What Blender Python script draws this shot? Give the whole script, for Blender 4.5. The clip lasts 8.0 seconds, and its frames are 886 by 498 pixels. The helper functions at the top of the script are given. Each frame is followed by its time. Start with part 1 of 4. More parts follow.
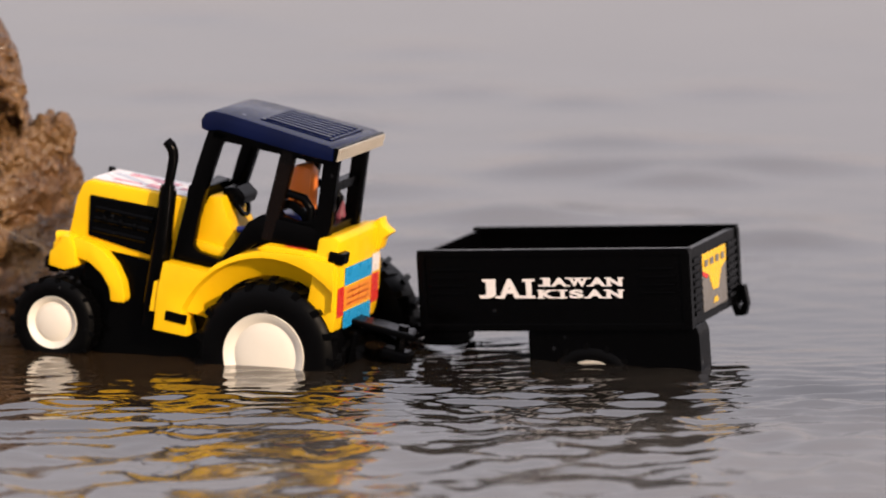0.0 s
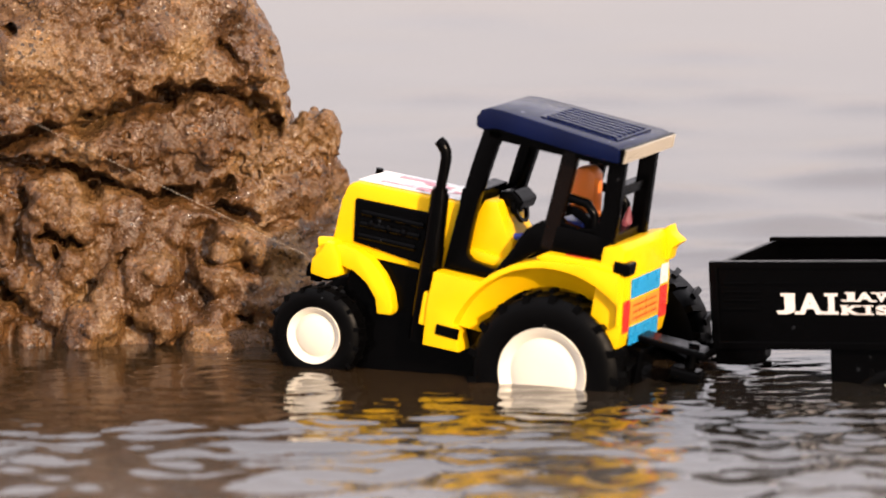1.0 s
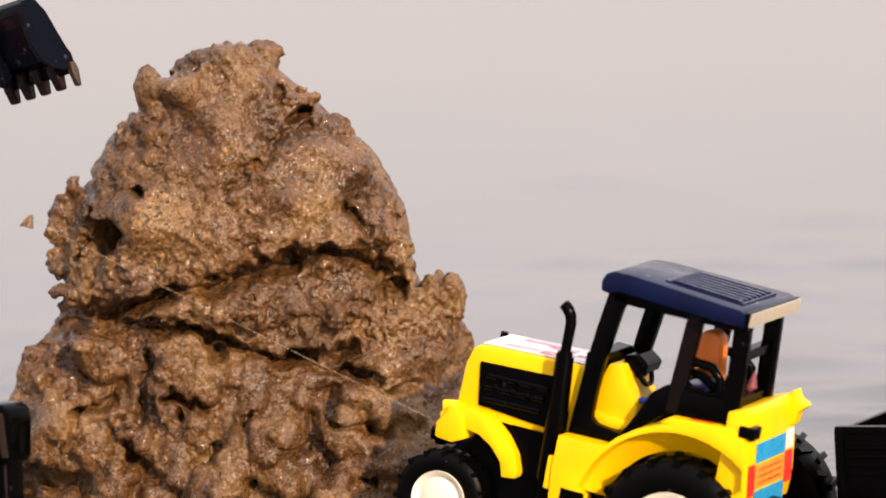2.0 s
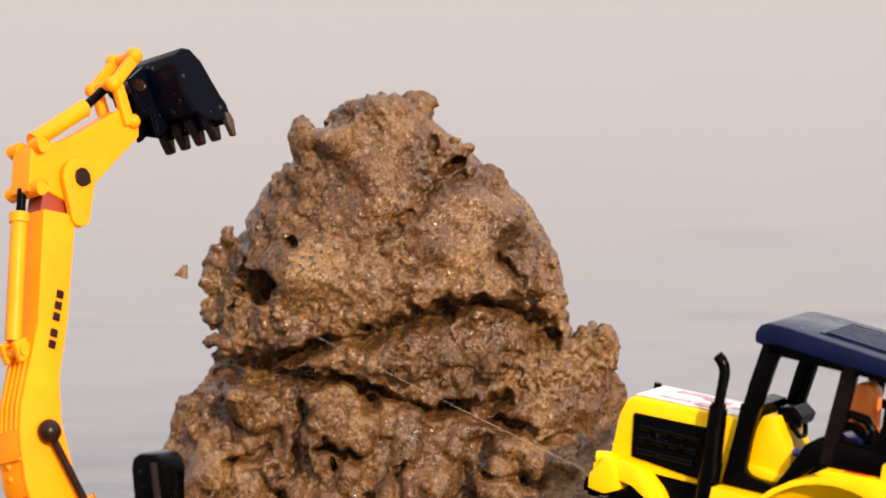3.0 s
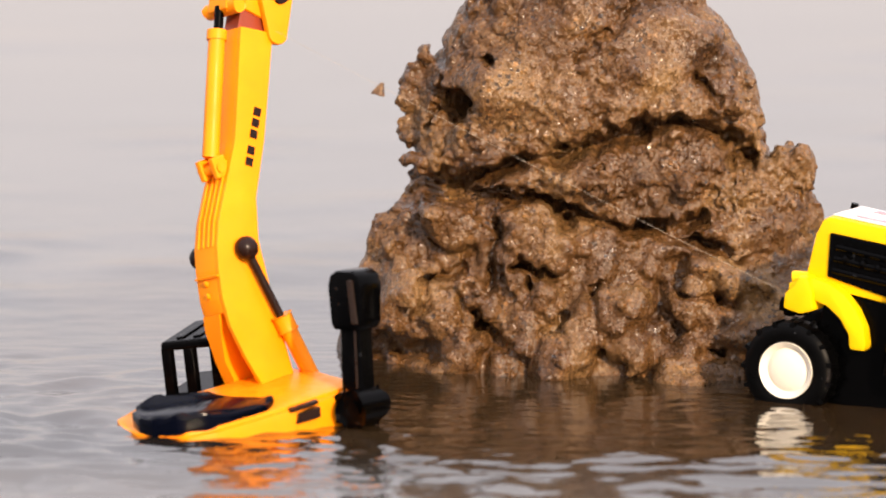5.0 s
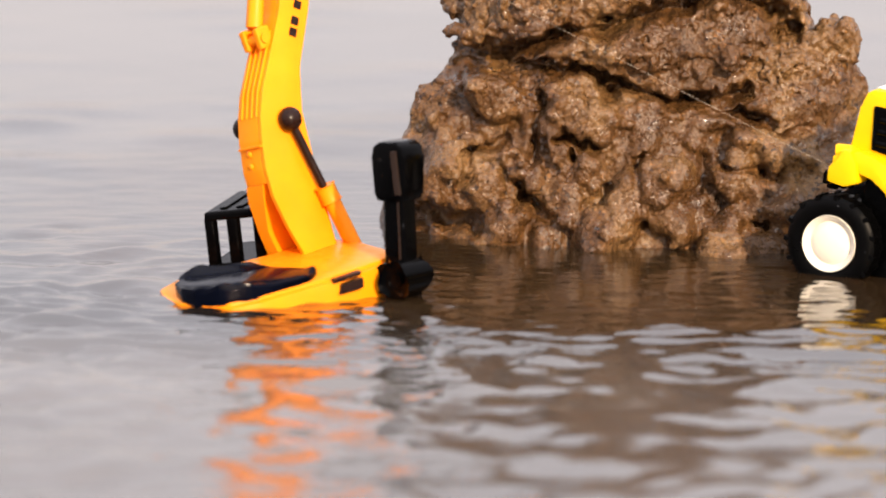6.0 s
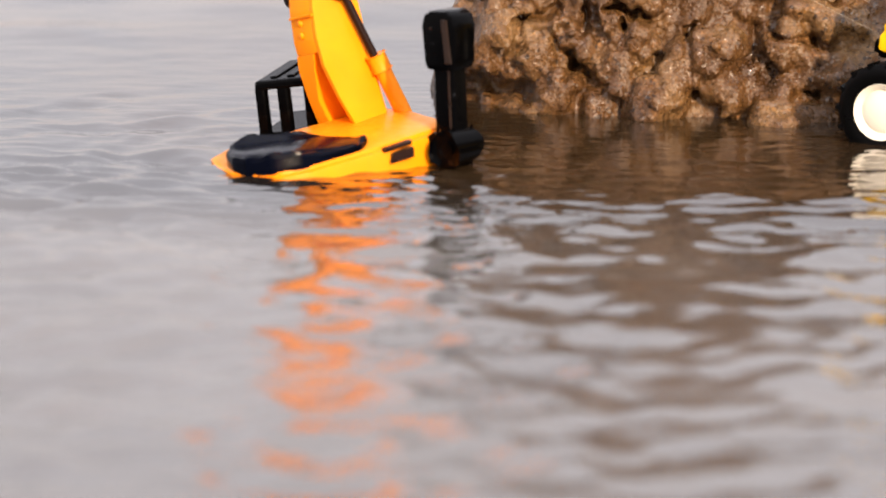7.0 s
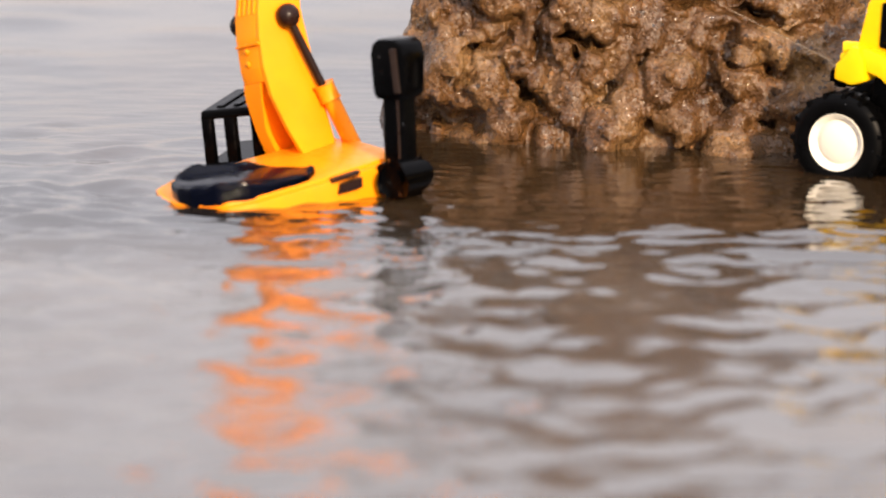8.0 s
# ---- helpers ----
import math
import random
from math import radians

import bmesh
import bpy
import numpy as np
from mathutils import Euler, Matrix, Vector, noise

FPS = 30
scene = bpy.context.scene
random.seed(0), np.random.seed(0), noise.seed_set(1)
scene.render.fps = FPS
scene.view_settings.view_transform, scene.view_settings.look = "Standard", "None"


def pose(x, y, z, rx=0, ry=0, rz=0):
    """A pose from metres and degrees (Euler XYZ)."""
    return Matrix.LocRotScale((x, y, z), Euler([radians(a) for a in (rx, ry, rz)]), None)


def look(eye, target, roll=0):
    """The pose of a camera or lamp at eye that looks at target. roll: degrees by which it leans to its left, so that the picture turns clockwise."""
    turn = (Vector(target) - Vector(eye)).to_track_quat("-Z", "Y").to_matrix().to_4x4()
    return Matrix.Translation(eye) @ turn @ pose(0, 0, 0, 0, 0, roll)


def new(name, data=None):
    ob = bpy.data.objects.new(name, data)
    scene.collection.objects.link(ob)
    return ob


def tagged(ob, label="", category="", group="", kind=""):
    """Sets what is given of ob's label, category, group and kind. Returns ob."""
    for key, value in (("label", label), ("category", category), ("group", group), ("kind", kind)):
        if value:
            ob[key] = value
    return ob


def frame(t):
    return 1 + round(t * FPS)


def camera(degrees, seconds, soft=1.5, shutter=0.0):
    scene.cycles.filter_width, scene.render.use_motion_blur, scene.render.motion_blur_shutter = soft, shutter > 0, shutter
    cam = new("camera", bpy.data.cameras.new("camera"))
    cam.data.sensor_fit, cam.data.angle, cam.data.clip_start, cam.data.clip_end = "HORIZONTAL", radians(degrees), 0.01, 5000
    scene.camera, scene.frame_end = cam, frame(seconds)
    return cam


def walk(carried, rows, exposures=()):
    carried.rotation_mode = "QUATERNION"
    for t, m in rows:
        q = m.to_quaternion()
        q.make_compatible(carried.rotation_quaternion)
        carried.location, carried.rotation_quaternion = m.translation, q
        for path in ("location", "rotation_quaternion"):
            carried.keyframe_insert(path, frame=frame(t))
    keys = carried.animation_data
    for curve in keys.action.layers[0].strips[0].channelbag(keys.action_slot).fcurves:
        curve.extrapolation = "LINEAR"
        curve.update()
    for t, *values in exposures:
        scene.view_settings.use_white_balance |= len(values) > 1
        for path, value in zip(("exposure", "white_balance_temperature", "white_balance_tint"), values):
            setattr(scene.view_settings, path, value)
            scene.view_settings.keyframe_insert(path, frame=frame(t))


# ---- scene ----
# A still toy scene in shallow sea water: tractor with trolley, wet sand mound, sunken excavator.
cam = camera(12.0, 8.0, soft=1.7, shutter=0.0)
# a long lens, focused on the toys
cam.data.dof.use_dof = True
cam.data.dof.focus_distance, cam.data.dof.aperture_fstop = 1.81, 9.5

# seconds, eye x y z, tilt from the horizontal, pan to the left, roll
PATH = [
    (0.0, 0, -1.853, 0.3400, -8.84, -4.44, 0.12),
    (0.2, 0, -1.769, 0.3245, -8.89, -3.25, 0),
    (0.3, 0, -1.760, 0.3228, -8.93, -2.74, 0),
    (0.4, 0, -1.750, 0.3211, -9.10, -2.24, 0),
    (0.5, 0, -1.741, 0.3194, -9.28, -1.83, 0),
    (0.6, 0, -1.722, 0.3160, -9.35, -1.55, 0),
    (0.7, 0, -1.706, 0.3130, -9.28, -1.36, 0),
    (0.9, 0, -1.706, 0.3130, -8.88, -0.90, 0),
    (1.0, 0, -1.706, 0.3130, -8.58, -0.77, 0.05),
    (1.2, 0, -1.706, 0.3130, -7.75, -0.70, 0),
    (1.3, 0, -1.706, 0.3130, -7.45, -0.47, 0),
    (1.4, 0, -1.706, 0.3130, -7.31, -0.24, 0),
    (1.5, 0, -1.706, 0.3130, -7.15, -0.00, -0.0),
    (1.7, 0, -1.706, 0.3130, -6.83, 0.40, 0),
    (2.8, 0, -1.706, 0.3130, -5.62, 2.56, 0.05),
    (3.0, 0, -1.706, 0.3130, -5.67, 3.04, -0.02),
    (3.5, 0, -1.706, 0.3130, -6.16, 4.08, -0.07),
    (4.0, 0, -1.706, 0.3130, -6.77, 4.94, -0.1),
    (4.5, 0, -1.706, 0.3130, -7.50, 5.56, 0.02),
    (4.7, 0, -1.706, 0.3130, -7.73, 5.64, 0),
    (5.8, 0, -1.706, 0.3130, -9.50, 6.14, 0),
    (6.0, 0, -1.706, 0.3130, -9.88, 6.32, 0.1),
    (6.5, 0, -1.706, 0.3130, -11.07, 6.76, -0.07),
    (7.0, 0, -1.706, 0.3130, -11.66, 7.02, -0.03),
    (7.2, 0, -1.706, 0.3130, -11.73, 7.08, 0),
    (7.4, 0, -1.706, 0.3130, -11.52, 6.72, 0),
    (7.5, 0, -1.706, 0.3130, -11.53, 6.59, -0.1),
    (7.6, 0, -1.703, 0.3125, -11.53, 6.51, 0),
    (7.8, 0, -1.693, 0.3106, -11.50, 6.43, 0),
    (8.0, 0, -1.678, 0.3078, -11.24, 6.43, 0.09),
]
rows = []
for t, ex, ey, ez, tilt, pan, lean in PATH:
    rows.append((t, pose(ex, ey, ez, 90 + tilt, 0, pan) @ pose(0, 0, 0, 0, 0, lean)))
# seconds, stops, kelvin, tint
EXPOSURES = [(0, -0.242, 6480, 18), (0.3, -0.012, 6460, 18), (0.7, 0.258, 6560, 18), (1.2, 0.307, 6730, 17.5), (2.8, 0.190, 6750, 15.5), (3.6, 0.260, 6740, 15.5), (4.5, 0.318, 6730, 16), (6, 0.398, 6650, 16), (8, 0.408, 6590, 15)]
walk(cam, rows, EXPOSURES)

# ---------------------------------------------------------------- light
SUN_AZ, SUN_EL = radians(150), radians(24)
world = bpy.data.worlds.new("sky")
scene.world = world
world.use_nodes = True
wn = world.node_tree.nodes
sky = wn.new("ShaderNodeTexSky")
sky.sky_type = "NISHITA"
sky.sun_disc = False
sky.sun_elevation, sky.sun_rotation = SUN_EL, SUN_AZ
sky.air_density, sky.dust_density, sky.ozone_density = 1.0, 4.0, 1.0
wn["Background"].inputs["Strength"].default_value = 0.1364
# bright sea haze over the whole sky
haze = wn.new("ShaderNodeMix")
haze.data_type = "RGBA"
haze.inputs["Factor"].default_value = 0.75
# an evenly hazy sky grows brighter with height: (1 + 2 sin h) / 3
way = wn.new("ShaderNodeTexCoord")
axes = wn.new("ShaderNodeSeparateXYZ")
tone = wn.new("ShaderNodeValToRGB")
tone.color_ramp.elements.new(0.3)
for el, (pos, col) in zip(tone.color_ramp.elements, ((0.0, (0.405, 0.365, 0.353)), (0.3, (0.535, 0.524, 0.530)), (1.0, (0.92, 0.94, 1.0)))):
    el.position, el.color = pos, (*col, 1)
bright = wn.new("ShaderNodeVectorMath")
bright.operation = "SCALE"
bright.inputs["Scale"].default_value = 15.4
world.node_tree.links.new(way.outputs["Generated"], axes.inputs["Vector"])
world.node_tree.links.new(axes.outputs["Z"], tone.inputs["Fac"])
world.node_tree.links.new(tone.outputs["Color"], bright.inputs[0])
world.node_tree.links.new(bright.outputs["Vector"], haze.inputs["B"])
world.node_tree.links.new(sky.outputs["Color"], haze.inputs["A"])
world.node_tree.links.new(haze.outputs["Result"], wn["Background"].inputs["Color"])

sun_dir = Vector((math.sin(SUN_AZ) * math.cos(SUN_EL), math.cos(SUN_AZ) * math.cos(SUN_EL), math.sin(SUN_EL)))
sun_data = bpy.data.lights.new("sun", "SUN")
sun_data.energy, sun_data.angle, sun_data.color = 5.0, radians(1.5), (1.0, 0.80, 0.56)
sun = new("sun", sun_data)
sun.matrix_world = look(sun_dir * 5, (0, 0, 0))

# ---------------------------------------------------------------- materials


def material(name):
    m = bpy.data.materials.new(name)
    m.use_nodes = True
    nt = m.node_tree
    return m, nt, nt.nodes["Principled BSDF"]


def mapped(nt, scale):
    co = nt.nodes.new("ShaderNodeTexCoord")
    mp = nt.nodes.new("ShaderNodeMapping")
    mp.inputs["Scale"].default_value = scale if isinstance(scale, tuple) else (scale, scale, scale)
    nt.links.new(co.outputs["Object"], mp.inputs["Vector"])
    return mp.outputs["Vector"]


def noise_node(nt, vec, scale, detail=4.0, rough=0.55):
    n = nt.nodes.new("ShaderNodeTexNoise")
    n.inputs["Scale"].default_value, n.inputs["Detail"].default_value = scale, detail
    n.inputs["Roughness"].default_value = rough
    nt.links.new(vec, n.inputs["Vector"])
    return n.outputs["Fac"]


def ramp(nt, fac, stops):
    r = nt.nodes.new("ShaderNodeValToRGB")
    e = r.color_ramp.elements
    while len(e) < len(stops):
        e.new(0.5)
    for el, (p, c) in zip(e, stops):
        el.position, el.color = p, (*c, 1) if len(c) == 3 else c
    nt.links.new(fac, r.inputs["Fac"])
    return r.outputs["Color"]


def bump(nt, height, strength, distance, normal=None):
    b = nt.nodes.new("ShaderNodeBump")
    b.inputs["Strength"].default_value, b.inputs["Distance"].default_value = strength, distance
    nt.links.new(height, b.inputs["Height"])
    if normal is not None:
        nt.links.new(normal, b.inputs["Normal"])
    return b.outputs["Normal"]


def plastic(name, colour, rough=0.35, wet=0.0, grime=0.12, spec=0.5, drops=0.0):
    """Moulded toy plastic: slight colour drift, smudges in the gloss, faint mould relief."""
    m, nt, p = material(name)
    vec = mapped(nt, 1.0)
    drift = noise_node(nt, vec, 45.0, 5.0)
    dark = tuple(c * (1 - grime) for c in colour)
    lite = tuple(min(1, c * (1 + grime * 0.5)) for c in colour)
    nt.links.new(ramp(nt, drift, [(0.3, dark), (0.7, lite)]), p.inputs["Base Color"])
    smudge = noise_node(nt, vec, 160.0, 6.0)
    g = ramp(nt, smudge, [(0.35, (rough * 0.75,) * 3), (0.7, (min(1, rough * 1.3),) * 3)])
    nt.links.new(g, p.inputs["Roughness"])
    relief = bump(nt, noise_node(nt, vec, 700.0, 3.0), 0.12, 0.0004)
    if drops:
        # scattered water drops: small smooth domes with their own gloss
        cells = nt.nodes.new("ShaderNodeTexVoronoi")
        cells.inputs["Scale"].default_value = 380.0
        nt.links.new(vec, cells.inputs["Vector"])
        pick = nt.nodes.new("ShaderNodeSeparateColor")
        nt.links.new(cells.outputs["Color"], pick.inputs["Color"])
        size = nt.nodes.new("ShaderNodeMapRange")
        size.inputs["From Min"].default_value, size.inputs["From Max"].default_value = 1.0 - drops, 1.0
        size.inputs["To Max"].default_value = 0.42
        nt.links.new(pick.outputs["Red"], size.inputs["Value"])
        dome = nt.nodes.new("ShaderNodeMath")
        dome.operation = "SUBTRACT"
        dome.use_clamp = True
        nt.links.new(size.outputs["Result"], dome.inputs[0])
        nt.links.new(cells.outputs["Distance"], dome.inputs[1])
        on = nt.nodes.new("ShaderNodeMath")
        on.operation = "GREATER_THAN"
        on.inputs[1].default_value = 0.01
        nt.links.new(dome.outputs["Value"], on.inputs[0])
        nt.links.new(on.outputs["Value"], p.inputs["Coat Weight"])
        relief = bump(nt, dome.outputs["Value"], 1.0, 0.0035, relief)
    nt.links.new(relief, p.inputs["Normal"])
    if not drops:
        p.inputs["Coat Weight"].default_value = wet
    p.inputs["Coat Roughness"].default_value = 0.06
    p.inputs["Specular IOR Level"].default_value = spec
    return m


YELLOW = plastic("yellow_plastic", (0.86, 0.50, 0.002), 0.42, 0.0, 0.1, 0.18)
COVER = plastic("cover_black_plastic", (0.001, 0.0018, 0.006), 0.18, 0.05, 0.2, 0.06, 0.08)
STRING = plastic("pale_string", (0.32, 0.28, 0.23), 0.7)
ORANGE = plastic("orange_plastic", (0.90, 0.262, 0.003), 0.4, 0.0, 0.1, 0.18)
# a copy of ORANGE, deepened for the shade in the boom's hollow
SHADED_ORANGE = plastic("shaded_orange_plastic", (0.80, 0.13, 0.003), 0.4, 0.0, 0.1, 0.18)
SEAT_ORANGE = plastic("seat_orange_plastic", (0.85, 0.22, 0.03), 0.4)
# warm reflection on black bevelled edges, given as a brown base colour
SHEEN_BROWN = plastic("sheen_brown_plastic", (0.018, 0.010, 0.007), 0.35, 0.0, 0.2, 0.25)
BLACK = plastic("black_plastic", (0.0007, 0.0007, 0.0008), 0.2, 0.0, 0.2, 0.05, 0.015)
WET_BLACK = plastic("wet_black_plastic", (0.0008, 0.0008, 0.001), 0.16, 0.02, 0.2, 0.05, 0.05)
SMOKE_BLACK = plastic("smoky_black_plastic", (0.004, 0.0022, 0.0016), 0.25, 0.0, 0.3, 0.12)
BROWN_BLACK = plastic("brown_black_plastic", (0.013, 0.0048, 0.003), 0.3, 0.05, 0.2, 0.15)
NAVY = plastic("navy_plastic", (0.0018, 0.005, 0.032), 0.2, 0.06, 0.25, 0.15, 0.03)
BLUE = plastic("blue_plastic", (0.01, 0.03, 0.25), 0.35)
WHITE = plastic("white_plastic", (0.70, 0.66, 0.57), 0.42, 0.0, 0.05)
BUCKET_BLACK = plastic("bucket_black_plastic", (0.0014, 0.002, 0.0055), 0.25, 0.04, 0.2, 0.06, 0.35)
CUTTER = plastic("worn_brown_plastic", (0.035, 0.019, 0.010), 0.35, 0.0, 0.5, 0.5, 0.4)
GREY_TRIM = plastic("grey_trim_plastic", (0.42, 0.38, 0.32), 0.4)
RUBBER = plastic("black_tyre_plastic", (0.001, 0.001, 0.0011), 0.36, 0.0, 0.25, 0.06, 0.015)
PAPER_WHITE = plastic("white_sticker", (0.72, 0.68, 0.66), 0.3, 0, 0.04)
PAPER_BLUE = plastic("blue_sticker", (0.01, 0.28, 0.58), 0.3)
PAPER_RED = plastic("red_sticker", (0.60, 0.03, 0.02), 0.3)
# orange plastic as it looks in shadow
SHADED_RED_BROWN = plastic("shaded_red_brown_plastic", (0.22, 0.035, 0.012), 0.4)
DULL_RED = plastic("dull_red_plastic", (0.16, 0.035, 0.05), 0.5)
PAPER_ORANGE = plastic("orange_sticker", (0.85, 0.27, 0.03), 0.3)
PAPER_PINK = plastic("pink_sticker", (0.60, 0.22, 0.26), 0.3)
PAPER_GREY = plastic("grey_sticker", (0.16, 0.15, 0.14), 0.35)
PAPER_YELLOW = plastic("yellow_sticker", (0.82, 0.50, 0.01), 0.3)


def sand_material():
    m, nt, p = material("wet_sand")
    vec = mapped(nt, 1.0)
    big = noise_node(nt, vec, 34.0, 5.0, 0.6)
    base = ramp(nt, big, [(0.28, (0.037, 0.0155, 0.0044)), (0.5, (0.094, 0.0440, 0.0138)), (0.72, (0.177, 0.100, 0.038))])
    grain = noise_node(nt, vec, 900.0, 3.0, 0.7)
    speck = ramp(nt, grain, [(0.3, (0.5, 0.5, 0.52)), (0.5, (1, 1, 1)), (0.72, (1.5, 1.42, 1.3))])
    mix = nt.nodes.new("ShaderNodeMix")
    mix.data_type, mix.blend_type = "RGBA", "MULTIPLY"
    mix.inputs["Factor"].default_value = 1.0
    nt.links.new(base, mix.inputs["A"])
    nt.links.new(speck, mix.inputs["B"])
    # single dark and pale grains among them
    grains = nt.nodes.new("ShaderNodeTexVoronoi")
    grains.inputs["Scale"].default_value = 620.0
    nt.links.new(vec, grains.inputs["Vector"])
    hue = nt.nodes.new("ShaderNodeSeparateColor")
    nt.links.new(grains.outputs["Color"], hue.inputs["Color"])
    tone = ramp(nt, hue.outputs["Green"], [(0.0, (0.2, 0.18, 0.18)), (0.06, (0.35, 0.33, 0.31)), (0.08, (1, 1, 1)), (0.93, (1, 1, 1)), (0.95, (1.5, 1.45, 1.35)), (1.0, (1.8, 1.72, 1.55))])
    speckled = nt.nodes.new("ShaderNodeMix")
    speckled.data_type, speckled.blend_type = "RGBA", "MULTIPLY"
    strewn = nt.nodes.new("ShaderNodeMapRange")
    strewn.inputs["From Min"].default_value, strewn.inputs["From Max"].default_value = 0.36, 0.55
    nt.links.new(noise_node(nt, vec, 28.0, 3.0), strewn.inputs["Value"])
    nt.links.new(strewn.outputs["Result"], speckled.inputs["Factor"])
    nt.links.new(mix.outputs["Result"], speckled.inputs["A"])
    nt.links.new(tone, speckled.inputs["B"])
    nt.links.new(speckled.outputs["Result"], p.inputs["Base Color"])
    wet = noise_node(nt, vec, 60.0, 4.0)
    dull = ramp(nt, wet, [(0.35, (0.27,) * 3), (0.65, (0.6,) * 3)])
    # single wet grains: facets turned at random, some of them glossy
    glint = nt.nodes.new("ShaderNodeTexVoronoi")
    glint.inputs["Scale"].default_value = 950.0
    nt.links.new(vec, glint.inputs["Vector"])
    pick = nt.nodes.new("ShaderNodeSeparateColor")
    nt.links.new(glint.outputs["Color"], pick.inputs["Color"])
    facet = nt.nodes.new("ShaderNodeMapRange")
    facet.inputs["From Min"].default_value, facet.inputs["From Max"].default_value = 0.905, 0.915
    nt.links.new(pick.outputs["Red"], facet.inputs["Value"])
    facet.inputs["To Min"].default_value = 0.06
    shine = nt.nodes.new("ShaderNodeMix")
    shine.data_type = "RGBA"
    shine.inputs["B"].default_value = (0.07, 0.07, 0.07, 1)
    nt.links.new(facet.outputs["Result"], shine.inputs["Factor"])
    nt.links.new(dull, shine.inputs["A"])
    nt.links.new(shine.outputs["Result"], p.inputs["Roughness"])
    n1 = bump(nt, noise_node(nt, vec, 260.0, 4.0, 0.6), 0.45, 0.0014)
    n2 = bump(nt, grain, 0.7, 0.0006, n1)
    centre = nt.nodes.new("ShaderNodeVectorMath")
    centre.operation = "SUBTRACT"
    centre.inputs[1].default_value = (0.5, 0.5, 0.5)
    nt.links.new(glint.outputs["Color"], centre.inputs[0])
    tilt_by = nt.nodes.new("ShaderNodeVectorMath")
    tilt_by.operation = "SCALE"
    tilt_by.inputs["Scale"].default_value = 0.6
    nt.links.new(centre.outputs["Vector"], tilt_by.inputs[0])
    total = nt.nodes.new("ShaderNodeVectorMath")
    nt.links.new(n2, total.inputs[0])
    nt.links.new(tilt_by.outputs["Vector"], total.inputs[1])
    unit = nt.nodes.new("ShaderNodeVectorMath")
    unit.operation = "NORMALIZE"
    nt.links.new(total.outputs["Vector"], unit.inputs[0])
    nt.links.new(unit.outputs["Vector"], p.inputs["Normal"])
    nt.links.new(unit.outputs["Vector"], p.inputs["Coat Normal"])
    nt.links.new(facet.outputs["Result"], p.inputs["Coat Weight"])
    p.inputs["Specular IOR Level"].default_value = 0.42
    p.inputs["Coat Roughness"].default_value = 0.2
    return m


def water_material():
    m, nt, p = material("shallow_sea_water")
    vec = mapped(nt, (1.0, 1.6, 1.0))
    murk = noise_node(nt, vec, 5.0, 4.0)
    silt_grey = ramp(nt, murk, [(0.35, (0.056, 0.049, 0.042)), (0.65, (0.086, 0.076, 0.066))])
    # toys' dark reflections painted into the colour as a band; paler before and behind
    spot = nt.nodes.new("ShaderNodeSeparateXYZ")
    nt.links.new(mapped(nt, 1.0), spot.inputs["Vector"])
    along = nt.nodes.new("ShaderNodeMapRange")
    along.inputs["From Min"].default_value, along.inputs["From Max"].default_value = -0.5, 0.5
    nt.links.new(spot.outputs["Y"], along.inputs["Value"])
    # depth: share of grey kept, low where the dark reflections are painted
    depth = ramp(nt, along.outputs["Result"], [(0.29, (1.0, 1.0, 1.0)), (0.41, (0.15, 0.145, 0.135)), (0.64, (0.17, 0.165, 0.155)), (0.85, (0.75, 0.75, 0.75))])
    bed = nt.nodes.new("ShaderNodeMix")
    bed.data_type, bed.blend_type = "RGBA", "MULTIPLY"
    bed.inputs["Factor"].default_value = 1.0
    nt.links.new(silt_grey, bed.inputs["A"])
    # the painted dark band fades out unevenly to both sides
    band_reach = nt.nodes.new("ShaderNodeVectorMath")
    band_reach.operation = "LENGTH"
    nt.links.new(mapped(nt, (1.0, 1.4, 0.0)), band_reach.inputs[0])
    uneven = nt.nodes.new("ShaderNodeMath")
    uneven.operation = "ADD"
    nt.links.new(band_reach.outputs["Value"], uneven.inputs[0])
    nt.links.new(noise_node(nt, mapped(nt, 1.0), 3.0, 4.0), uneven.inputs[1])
    band_fade = nt.nodes.new("ShaderNodeMapRange")
    band_fade.interpolation_type = "SMOOTHSTEP"
    band_fade.inputs["From Min"].default_value, band_fade.inputs["From Max"].default_value = 1.0, 1.7
    nt.links.new(uneven.outputs["Value"], band_fade.inputs["Value"])
    faded_band = nt.nodes.new("ShaderNodeMix")
    faded_band.data_type = "RGBA"
    faded_band.inputs["B"].default_value = (0.85, 0.85, 0.85, 1)
    nt.links.new(band_fade.outputs["Result"], faded_band.inputs["Factor"])
    nt.links.new(depth, faded_band.inputs["A"])
    nt.links.new(faded_band.outputs["Result"], bed.inputs["B"])
    grey = bed.outputs["Result"]
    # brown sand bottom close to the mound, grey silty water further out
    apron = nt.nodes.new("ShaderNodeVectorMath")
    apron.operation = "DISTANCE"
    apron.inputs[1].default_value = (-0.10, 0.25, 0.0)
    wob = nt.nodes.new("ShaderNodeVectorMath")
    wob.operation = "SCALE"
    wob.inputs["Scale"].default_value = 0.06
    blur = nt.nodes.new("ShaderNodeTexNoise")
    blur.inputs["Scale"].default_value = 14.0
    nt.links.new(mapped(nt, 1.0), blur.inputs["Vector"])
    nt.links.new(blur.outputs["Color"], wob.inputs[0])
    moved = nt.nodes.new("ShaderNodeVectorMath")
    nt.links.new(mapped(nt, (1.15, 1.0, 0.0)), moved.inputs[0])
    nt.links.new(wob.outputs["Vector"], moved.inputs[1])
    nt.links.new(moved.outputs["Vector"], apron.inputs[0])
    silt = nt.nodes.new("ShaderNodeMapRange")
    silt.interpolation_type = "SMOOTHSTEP"
